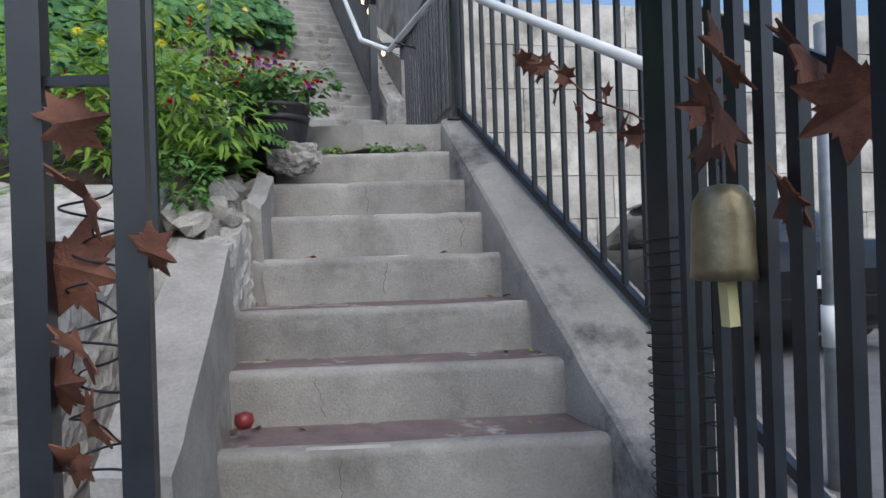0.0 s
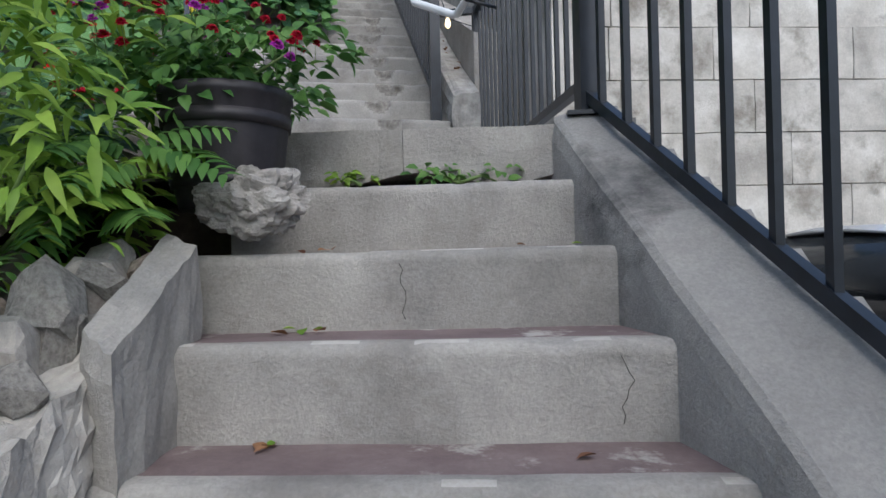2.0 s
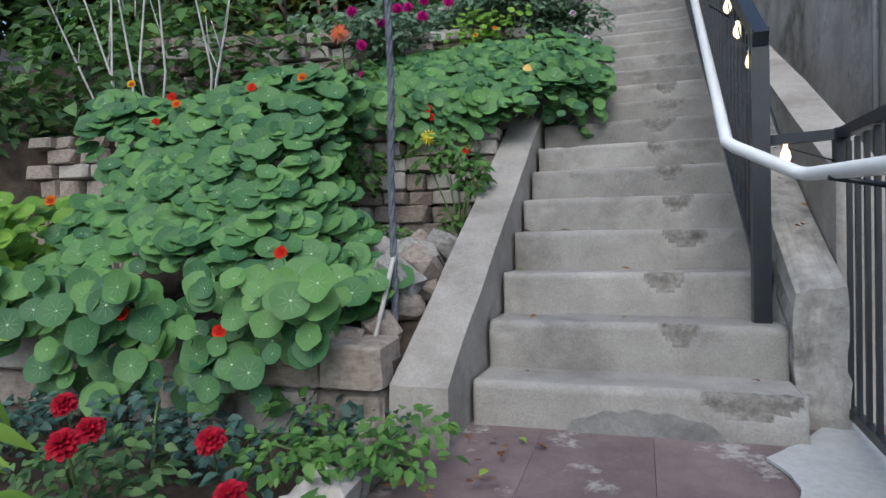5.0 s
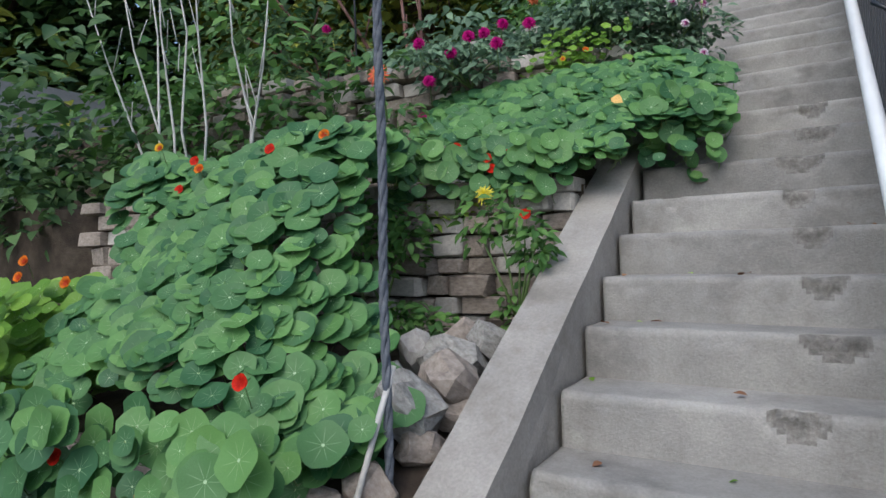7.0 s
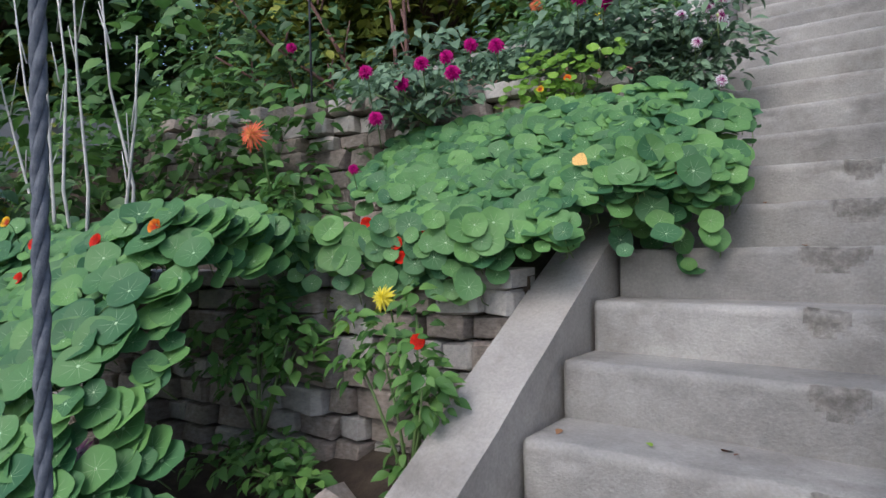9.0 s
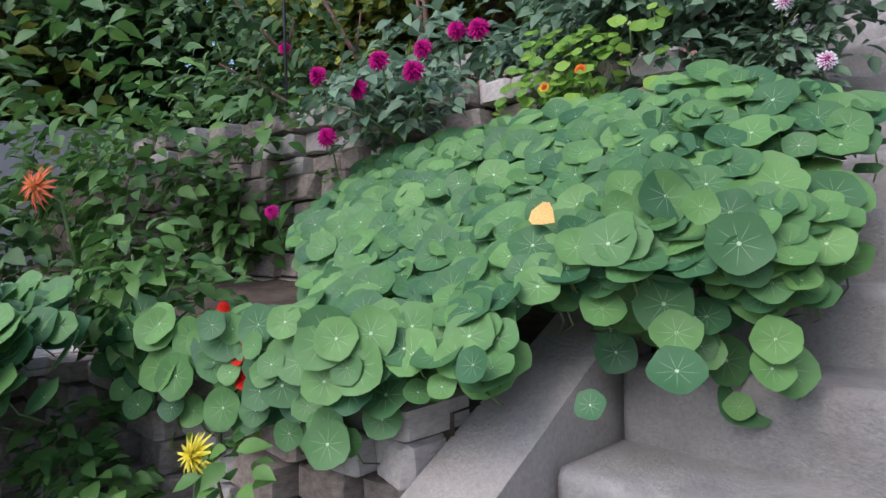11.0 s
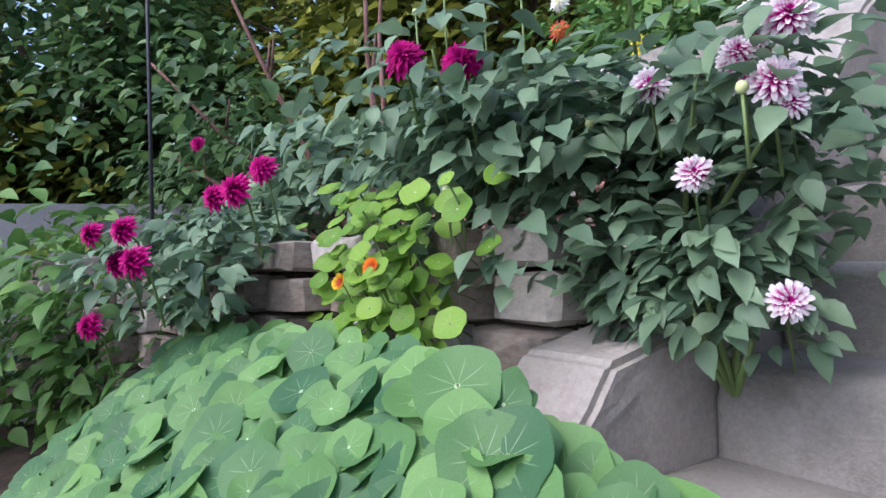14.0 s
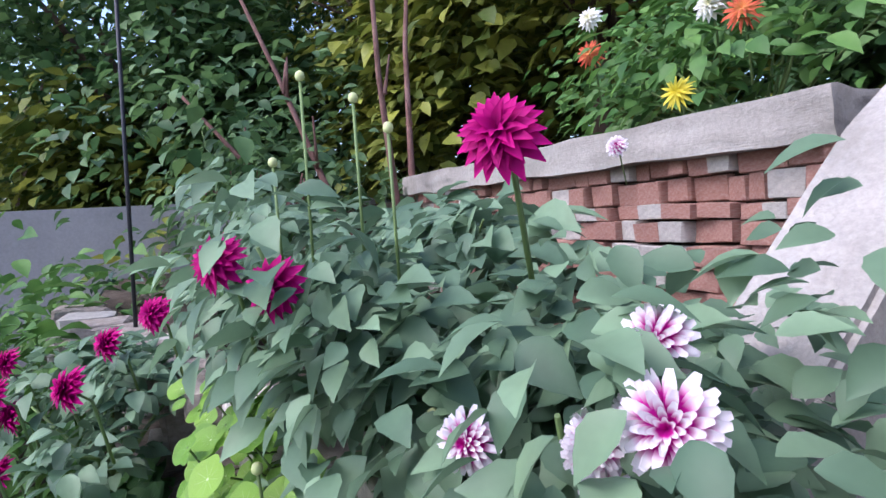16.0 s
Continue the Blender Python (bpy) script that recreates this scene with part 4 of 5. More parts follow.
ORA = petal_mat("orange_petal", (0.5, 0.05, 0.01), (0.85, 0.25, 0.02))
NYE = petal_mat("amber_petal", (0.45, 0.06, 0.02), (0.85, 0.55, 0.03))
CRI = petal_mat("crimson_petal", (0.6, 0.2, 0.02), (0.42, 0.008, 0.03), 0.1, 0.3)
VIO = petal_mat("violet_petal", (0.8, 0.6, 0.25), (0.42, 0.04, 0.4), 0.1, 0.35)
HEADS = {
    "mag": [dahlia("flower", MAG, 6, 0.22, 1.0, s) for s in (1, 2)],
    "bic": [dahlia("flower", BIC, 8, 0.12, 1.1, s, 0.15, True) for s in (3, 4)],
    "cor": [dahlia("flower", COR, 4, 0.09, 0.9, 5)],
    "yel": [dahlia("flower", YEL, 4, 0.1, 0.9, 6)],
    "whi": [dahlia("flower", WHI, 4, 0.2, 0.9, 7)],
    "pwh": [dahlia("flower", PWH, 4, 0.14, 0.9, 8)],
    "red": [dahlia("flower", RED, 1, 0.42, 0, 9, -0.35, True)],
    "ora": [dahlia("flower", ORA, 1, 0.42, 0, 10, -0.35, True)],
    "nye": [dahlia("flower", NYE, 1, 0.42, 0, 11, -0.35, True)],
    "cri": [dahlia("flower", CRI, 4, 0.24, 1.2, s, 0.25, True) for s in (12, 13)],
    "vio": [dahlia("flower", VIO, 4, 0.24, 1.2, 14, 0.25, True)],
}
rf = random.Random(21)


def flower(kind, p, size, parent, face=None):
    """A head at p, turned to the light and the stairs, on a stalk."""
    f = Vector(face) if face else Vector((rf.uniform(0.1, 0.8), rf.uniform(-1.0, -0.3), rf.uniform(0.0, 0.7)))
    ob = new("flower", rf.choice(HEADS[kind]))
    ob.parent = parent
    ob.matrix_basis = leaf_pose(p, f, size, rf)
    q = Vector(p)
    part("stalk", tube(bmesh.new(), [q, q - f.normalized() * size * 0.8 - UP * size * 0.4, q - f.normalized() * size - UP * size * 3 + DU * 0.02], size * 0.07, 5), STALK, parent)
    return ob


def mound_leaves(count, shape, size, r, up=0.65, front=0.52):
    """Leaf poses over a mound: shape gives a point for two random numbers; blades lie to the sky and to the open side."""
    out = []
    for i in range(count):
        p = shape(r)
        n = Vector((r.gauss(0.4, 0.17), r.gauss(-front, 0.17), r.gauss(up, 0.15)))
        if isinstance(p, tuple):
            p, n = p[0], n + Vector(p[1])
        out.append(leaf_pose(p, n, size * r.uniform(0.6, 1.25), r))
    return out


def round_plant(name, label, count, shape, size, material, seed, n_parts=300, pick=None):
    """A nasturtium: the nearest blades as parts, the rest joined, and a tangle of stalks."""
    r = random.Random(seed)
    t = thing(name, label, "plant", group="nasturtiums")
    ms = mound_leaves(count, shape, size, r)
    if pick:
        ms.sort(key=pick)
    big = [mesh_from("leaf", *round_leaf(20 + 2 * k), material) for k in range(3)]
    for m in ms[:n_parts]:
        ob = new("leaf", r.choice(big))
        ob.parent = t
        ob.matrix_basis = m
    if ms[n_parts:]:
        ob = new("leaves", scatter("leaves", ROUND, ms[n_parts:], material))
        ob.parent = t
        tagged(ob, kind="stuff")
    bm = bmesh.new()
    for m in ms[::3]:
        p = m.translation
        tube(bm, [p, p - UP * 0.05 + DU * 0.03, p - UP * r.uniform(0.05, 0.1) + DU * 0.08 - DV * r.uniform(0, 0.08)], 0.0022, 3)
    ob = part("stalk_tangle", bm, STALK, t)
    tagged(ob, kind="stuff")
    return t


def g_pick(m):
    p = m.translation
    return -(p.x * DV.x + p.y * DV.y) * 0.7 + (p.x * DU.x + p.y * DU.y) * 0.5 - p.z


def mid_mound(r):
    """Over the middle terrace: rising to the back, falling over the curb onto the steps and over the wall."""
    while True:
        u, v = r.uniform(6.0, 7.08), r.uniform(-1.2, 0.6)
        if u < 6.14 + 0.3 * min(0, v) or (v > 0.2 and u < 6.36 + (v - 0.2) * 0.5):
            continue
        if v < -0.55 and u < 6.3 + (-0.55 - v) * 0.5:
            continue
        k = r.random()
        if k < 0.07:
            v = r.uniform(-0.85, -0.02)
            return G(6.12 + 0.3 * v + r.uniform(-0.05, 0.05), v, r.uniform(2.74, 3.0)), (0.6, -0.35, -0.2)
        if k < 0.15:
            u, v = r.uniform(6.48, 6.9), r.uniform(0.22, 0.56)
            low, high = tread(u) + 0.2, 3.3 - 0.3 * max(0, v - 0.2)
            return G(u, v, r.uniform(min(low, high - 0.02), high)), (0.5, -0.3, -0.4)
        top = 2.95 + 0.64 * min(1, max(0, (u - 6.1) / 0.9)) ** 1.1 - 0.05 * max(0, -v - 0.5)
        if v > 0.3:
            top -= (v - 0.3) * 0.45
        ground = tread(u) + 0.05 if v > 0.2 else 2.85
        z = max(ground, top - abs(r.gauss(0, 0.05)) - 0.03 * r.random())
        if -0.03 < v < 0.22 and u < 6.8:
            z = max(z, 1.72 + (u - 4.54) * 0.6)
        return G(u, v, z)


def low_mound(r):
    """Over the lowest terrace: a bank rising steeply to the back, thin beside the rope, hanging over its wall."""
    while True:
        u, v = r.uniform(4.45, 5.75), r.uniform(-2.1, -0.12)
        if v < -1.75 and u < 5.2:
            continue
        if v > -0.6 and u > 4.86 + (-v) * 0.75:
            continue
        if u < 4.62:
            return G(r.uniform(4.3, 4.5), v - 0.02, r.uniform(1.6 if -1.3 < v < -0.35 else 1.8, 2.05)), (0, -0.3, -0.3)
        z = 1.95 + 0.98 * min(1, max(0, (u - 4.55) / 0.85)) * min(1, max(0.2, (-v - 0.15) / 0.5))
        return G(u, v, z + 0.06 - abs(r.gauss(0, 0.06)) + 0.06 * math.sin(v * 5))


mid = round_plant("nasturtium", "large mound of round green nasturtium leaves spilling over the curb", 1750, mid_mound, 0.046, NAST, 1, 300, g_pick)
lowp = round_plant("nasturtium", "bank of nasturtiums with scarlet flowers hanging over a stone wall", 1500, low_mound, 0.055, NAST, 2, 300, g_pick)
left = round_plant("nasturtium", "pale green nasturtiums at the garden's far side", 420, lambda r: G(r.uniform(4.5, 5.1), r.uniform(-3.4, -1.75), 2.15 + r.uniform(-0.25, 0.22)), 0.062, NAST2, 3, 60)
young = round_plant("nasturtium", "young yellow-green nasturtium hanging down a stone wall", 240, lambda r: G(r.uniform(7.14, 7.28), min(0.02, r.gauss(-0.33, 0.14)), r.uniform(3.42, 3.9)), 0.025, NAST2, 4, 240)
strays = round_plant("nasturtium", "few round nasturtium leaves trailing on the steps", 9, lambda r: G(r.uniform(6.2, 6.75), r.uniform(0.22, 0.5), 0) + UP * r.uniform(2.82, 3.05), 0.045, NAST, 5, 9)
NRED = [(6.0, -0.37, 2.91), (6.06, -0.3, 2.93), (6.0, -0.35, 2.86), (6.05, -0.56, 2.99), (6.62, 0.05, 3.24), (6.52, -0.31, 3.18), (6.62, 0.42, 3.16), (5.75, -0.08, 2.62), (5.3, -1.54, 2.93), (5.28, -1.63, 2.8), (5.3, -1.05, 2.93), (5.2, -1.45, 2.56), (4.36, -1.20, 1.93), (4.36, -0.93, 1.92), (4.36, -0.53, 1.87), (4.6, -0.45, 2.12), (4.95, -1.2, 2.1)]
NORANGE = [(6.1, -0.13, 2.9), (5.33, -1.35, 2.7), (5.36, -0.8, 2.97), (7.14, -0.23, 3.72), (5.3, -1.51, 2.89), (5.1, -1.06, 2.64)]
NYELLOW = [(7.14, -0.38, 3.69), (7.14, -0.6, 3.53), (7.14, -0.4, 3.52), (5.3, -1.8, 3.02)]
for pts, kind in ((NRED, "red"), (NORANGE, "ora"), (NYELLOW, "nye")):
    for u, v, z in pts:
        flower(kind, G(u, v, z), 0.024 if u < 6.85 else 0.019, mid if 5.7 < u < 6.85 else young if u > 6.85 else lowp, (0.5, -0.8, 0.35))
for i in range(12):
    flower("ora" if i % 3 else "nye", G(rf.uniform(4.4, 5.1), rf.uniform(-3.6, -1.4), rf.uniform(2.2, 2.5)), 0.028, left, (0.5, -0.8, 0.35))
bm = bmesh.new()
V, F, UV = blade_leaf(0.5, 0.1, 0, 4)
yl = thing("yellow_leaf", "single withered yellow leaf on the nasturtiums", "leaf")
ob = new("blade", mesh_from("blade", V, F, UV, plain("withered_yellow", (0.6, 0.36, 0.1), 0.7, 0, 0.45, 30)))
ob.parent = yl
ob.matrix_basis = leaf_pose(G(6.44, 0.1, 3.215), (0.4, -0.7, 0.5), 0.062, rf, (0.7, 0.3, -0.4))


def bush(name, label, count, centre, radii, size, template, material, seed, category="plant", stems=10, shell=0.5, group="", droop=0.3):
    """A leafy plant: blades set out from stems, dense at the skin, with gaps, and an uneven outline."""
    r = random.Random(seed)
    t = thing(name, label, category, group=group)
    lumps = [Vector((r.gauss(0, 0.5), r.gauss(0, 0.5), r.gauss(0.1, 0.45))) for _ in range(max(6, count // 40))]
    ms, c = [], Vector(centre)
    for i in range(count):
        l = r.choice(lumps)
        d = Vector((r.gauss(0, 1), r.gauss(0, 1), r.gauss(0.15, 1))).normalized()
        q = l + d * (shell * r.uniform(0.35, 1) ** 0.6)
        p = c + DV * q.x * radii[0] + DU * q.y * radii[1] + UP * q.z * radii[2]
        out = (DV * d.x + DU * d.y + UP * (d.z * 0.4 - droop)).normalized()
        n = Vector((r.gauss(0.1, 0.35), r.gauss(-0.35, 0.35), 0.8))
        ms.append(leaf_pose(p, n, size * r.uniform(0.6, 1.2), r, out))
    ob = new("leaves", scatter("leaves", template, ms, material))
    ob.parent = t
    tagged(ob, kind="stuff")
    base = c - UP * radii[2] * 1.0
    for l in lumps[:stems]:
        p = c + DV * l.x * radii[0] + DU * l.y * radii[1] + UP * l.z * radii[2]
        part("stem", tube(bmesh.new(), [base + (p - base) * Vector((0.2, 0.2, 0)).length * 0, base.lerp(p, 0.5) + Vector((r.uniform(-0.03, 0.03), 0, 0.02)), p], 0.007, 5, 0.003), STALK, t)
    return t


# dahlias on the upper terrace and above
D1 = bush("dahlia", "dahlia bush with dark green leaves and magenta flowers", 1500, G(7.45, -0.36, 3.96), (0.46, 0.24, 0.2), 0.068, OVATE, DAHL, 31, group="dahlias")
D2 = bush("dahlia", "dahlia bush with white-tipped purple flowers beside the stairs", 1500, G(7.6, 0.14, 3.9), (0.27, 0.2, 0.27), 0.058, OVATE, DAHL, 32, group="dahlias")
D3 = bush("dahlia", "dahlia with magenta flowers leaning over the stone wall", 520, G(6.98, -0.95, 3.72), (0.42, 0.16, 0.16), 0.07, OVATE, DAHL, 33, group="dahlias")
D4 = bush("dahlia", "dahlias with coral and yellow flowers above the brick wall", 1500, G(8.95, -0.7, 4.72), (0.95, 0.3, 0.34), 0.075, OVATE, MIDG, 34, group="dahlias")
D5 = bush("dahlia", "sprawling dahlia foliage over the curb and steps", 460, G(7.48, 0.3, 3.64), (0.2, 0.1, 0.13), 0.05, OVATE, DAHL, 35, group="dahlias")
D6 = bush("dahlia", "thin dahlia with yellow flower by the curb", 300, G(5.75, -0.12, 2.42), (0.13, 0.12, 0.24), 0.055, OVATE, MIDG, 36, group="dahlias")
D7 = bush("dahlia", "dahlia with a coral flower among pale leaves", 300, G(5.95, -0.85, 3.05), (0.32, 0.2, 0.2), 0.075, OVATE, MIDG, 37, group="dahlias")
D8 = bush("dahlia", "dahlias with magenta flowers at the back of the terrace", 480, G(7.5, -1.6, 3.95), (0.7, 0.3, 0.3), 0.1, OVATE, DAHL, 38, group="dahlias")
MAGENTA = [(6.735, -1.2, 3.84), (6.78, -0.99, 3.75), (6.78, -0.86, 3.83), (6.78, -0.67, 3.75), (6.72, -1.12, 3.58), (7.0, -0.86, 3.92), (6.964, -0.53, 3.9), (7.2, -0.19, 4.13), (7.26, -0.08, 4.1), (7.1, -0.77, 3.99), (7.3, -2.46, 4.38), (6.4, -0.97, 3.27), (7.48, 0.13, 4.27)]
for i, (u, v, z) in enumerate(MAGENTA):
    flower("mag", G(u, v, z), 0.055 if i == 12 else 0.028 if i == 11 else 0.046, D3 if i < 6 else D1, (0.75, -0.5, 0.35) if i > 6 else (0.55, -0.75, 0.3))
BICOLOR = [(7.43, 0.41, 3.66, 0.036), (7.366, 0.32, 3.84, 0.034), (7.43, 0.425, 4.04, 0.044), (7.37, 0.25, 3.984, 0.036), (7.4, 0.42, 3.95, 0.042), (7.42, 0.35, 4.0, 0.026), (7.45, 0.37, 4.03, 0.022), (7.43, 0.36, 3.97, 0.026), (7.42, 0.43, 3.92, 0.026), (7.48, 0.36, 4.08, 0.036), (7.42, 0.36, 4.01, 0.03), (8.2, -0.53, 4.35, 0.034)]
for u, v, z, size in BICOLOR:
    flower("bic", G(u, v, z), size * 0.88, D2, (0.75, -0.6, 0.25))
for u, v, z in ((8.6, -1.14, 4.77), (8.6, -0.48, 4.72)):
    flower("cor", G(u, v, z), 0.06, D4, (0.7, -0.7, 0.2))
flower("cor", G(5.70, -0.77, 3.3), 0.06, D7, (0.4, -0.9, 0.2))
flower("yel", G(8.5, -0.62, 4.52), 0.055, D4, (0.6, -0.7, 0.2))
flower("yel", G(5.88, -0.33, 2.73), 0.05, D6, (0.4, -0.9, 0.2))
for u, v, z in ((8.6, -1.14, 4.9), (8.6, -0.59, 4.77)):
    flower("whi", G(u, v, z), 0.05, D4, (0.6, -0.7, 0.2))
for u, v, z in ((5.06, -0.73, 2.3), (5.08, -0.67, 2.36)):
    flower("pwh", G(u, v, z), 0.05, lowp, (0.4, -0.9, 0.3))
BUDM = plain("pale_bud", (0.5, 0.55, 0.25), 0.6)
bud_mesh = lathe(bmesh.new(), [(0.002, -0.008), (0.0065, -0.005), (0.008, 0.0), (0.0065, 0.006), (0.002, 0.009)], 10)
bud0 = part("bud", bud_mesh, BUDM, D2)
bud0.location = G(7.4, 0.1, 3.96)
for u, v, z, h in ((7.34, -0.25, 4.41, 0.34), (7.43, -0.1, 4.31, 0.26), (7.3, -0.3, 4.28, 0.2), (7.32, 0.42, 3.93, 0.1), (7.45, 0.35, 3.97, 0.08), (7.23, -0.1, 3.86, 0.1), (7.41, -0.2, 4.37, 0.3)):
    o = new("bud", bud0.data)
    o.parent, o.location = D2, G(u, v, z)
    part("stalk", tube(bmesh.new(), [G(u, v, z), G(u + 0.01, v, z - h)], 0.0026, 5), STALK, D2)

# tall yellow-green plants and the bank beside the lower flight
bush("tall_herb", "tall bushy yellow-green herb with small yellow flowers", 1500, (-0.98, 2.85, 1.38), (0.28, 0.3, 0.4), 0.075, LANCE, LIME, 41, stems=14)
bush("tall_herb", "tall bushy yellow-green herb further back", 800, (-1.45, 2.75, 1.35), (0.35, 0.3, 0.4), 0.085, LANCE, LIME, 42, stems=8)
bush("ground_cover", "low patch of round green leaves on the crumbled bank", 260, (-0.78, 2.5, 1.02), (0.14, 0.12, 0.1), 0.035, SMALL, MIDG, 43, stems=3)
herb = thing("yellow_daisies", "few small yellow daisies on thin stalks", "flowers")
for i in range(7):
    flower("yel", Vector((-0.85 + rf.uniform(-0.3, 0.15), 2.7 + rf.uniform(-0.25, 0.3), 1.5 + rf.uniform(-0.1, 0.35))), 0.022, herb, (0.5, -0.8, 0.6))
# plant with feathered leaves below the pot
fern = thing("feathered_plant", "bright green plant with feathered leaves in front of the pot", "plant")
r = random.Random(50)
for i in range(16):
    a = Vector((-0.76 + r.uniform(-0.1, 0.1), 3.02, 1.2 + r.uniform(-0.06, 0.16)))
    d = Vector((r.uniform(-0.5, 0.9), r.uniform(-1, 0.1), r.uniform(-0.25, 0.6))).normalized() * r.uniform(0.14, 0.24)
    ms = []
    for k in range(9):
        t = (k + 1) / 9
        p = a + d * t - UP * 0.06 * t * t
        for sgn in (-1, 1):
            out = d.normalized() * 0.55 + d.cross(UP).normalized() * sgn
            ms.append(leaf_pose(p, (0.1, -0.4, 0.9), 0.075 * (1.15 - abs(t - 0.5)), r, out))
    ob = new("frond", scatter("frond", LANCE if i % 2 else blade_leaf(0.2, 0.3), ms, LIME if i % 3 == 0 else MIDG))
    ob.parent = fern

# the pot
POT = plain("dark_plastic_barrel", (0.02, 0.017, 0.02), 0.55, 0, 0.3, 30, 0.15)
PC = Vector((-0.56, 3.22, 1.19))
pot = thing("flower_pot", "dark barrel-shaped plastic flower pot with moulded staves and hoops", "pot")
bm = bmesh.new()
n = 48
rings = []
for rad, z in ((0.118, 0.0), (0.122, 0.02), (0.138, 0.1), (0.15, 0.2), (0.158, 0.265), (0.163, 0.27), (0.163, 0.29), (0.148, 0.29), (0.145, 0.25)):
    rings.append([bm.verts.new(PC + Vector(((rad - 0.004 * (j % 4 == 0)) * math.cos(2 * math.pi * j / n), (rad - 0.004 * (j % 4 == 0)) * math.sin(2 * math.pi * j / n), z))) for j in range(n)])
for a, b in zip(rings, rings[1:]):
    for j in range(n):
        bm.faces.new((a[j], a[(j + 1) % n], b[(j + 1) % n], b[j])).smooth = True
bm.faces.new(rings[0][::-1])
bm.faces.new(rings[-1])
part("body", bm, POT, pot)
for z, rad in ((0.05, 0.131), (0.2, 0.1535)):
    part("hoop", lathe(bmesh.new(), [(rad - 0.012, z), (rad + 0.003, z), (rad + 0.006, z + 0.03), (rad - 0.012, z + 0.03)], 40, PC), POT, pot)
lant = bush("potted_flowers", "bushy plant with crimson and violet flower heads in the pot", 1300, PC + UP * 0.36 + Vector((-0.1, 0.02, 0)), (0.27, 0.22, 0.14), 0.05, blade_leaf(0.3, 0.3, 0, 4), MIDG, 60, stems=14)
for i in range(80):
    a, e = rf.uniform(0, 6.28), rf.uniform(0.0, 1.2)
    k = rf.uniform(0.75, 1.05)
    p = PC + UP * 0.37 + Vector((math.cos(a) * math.cos(e) * 0.37 * k - 0.1, math.sin(a) * math.cos(e) * 0.3 * k, math.sin(e) * 0.24 * k - 0.03))
    flower("vio" if i % 4 == 0 else "cri", p, rf.uniform(0.010, 0.018), lant, (math.cos(a) * 0.5 + 0.2, -0.6, 0.9))

# bed beside the landing
for i, (x, y, m_, nm, lab, cnt) in enumerate(((-1.25, 4.05, MIDG, "ground_cover", "low light green creeping plant along the landing edge", 420), (-1.7, 3.8, BLUE, "ground_cover", "low blue-green leafy plant in the bed", 420), (-2.3, 3.7, BLUE, "ground_cover", "dark blue-green leafy plant below the stone wall", 420), (-1.35, 4.28, BLUE, "ground_cover", "dark leafy plant by the curb", 220), (-1.6, 3.55, DEEP, "ground_cover", "dark green plant in the bed", 300))):
    bush(nm, lab, cnt, (x, y, 1.57), (0.3, 0.2, 0.07), 0.042, SMALL, m_, 70 + i, stems=4)
zin = thing("zinnias", "crimson zinnias in the bed beside the landing", "flowers")
for x, y, z in ((-1.35, 3.75, 1.66), (-1.65, 3.6, 1.68), (-1.1, 3.62, 1.62), (-1.45, 3.45, 1.72), (-1.9, 3.65, 1.7)):
    flower("cri", (x, y, z), 0.04, zin, (0.4, -0.6, 0.8))
# slope between the two flights, behind the pot
bush("ground_cover", "mixed dark green plants behind the pot", 600, (-1.2, 3.25, 1.38), (0.4, 0.3, 0.14), 0.06, SMALL, DEEP, 80, stems=5)

# shrubs and trees round the garden
for i, (u, v, z, rad, m_, cnt, nm, lab) in enumerate((
        (5.6, -3.3, 3.0, (0.9, 0.5, 0.7), DEEP, 1300, "shrub", "dark green shrub at the garden side"),
        (6.4, -3.0, 3.5, (0.9, 0.6, 0.7), MIDG, 1300, "shrub", "mid green leafy shrub behind the twigs"),
        (5.4, -4.6, 2.7, (1.0, 0.8, 0.9), BLUE, 1300, "shrub", "blue-green shrub at the far side"),
        (7.6, -3.3, 4.3, (1.0, 0.7, 0.8), DEEP, 1500, "shrub", "dark shrub on the upper terrace"),
        (6.8, -2.2, 3.3, (0.6, 0.3, 0.35), MIDG, 600, "shrub", "pale leafy plant below the stone wall"),
        (7.9, -0.85, 4.08, (0.5, 0.2, 0.14), DAHL, 380, "shrub", "leafy plants in front of the brick wall"))):
    bush(nm, lab, cnt, G(u, v, z), rad, 0.11, OVATE, m_, 90 + i, category="shrub", stems=6)


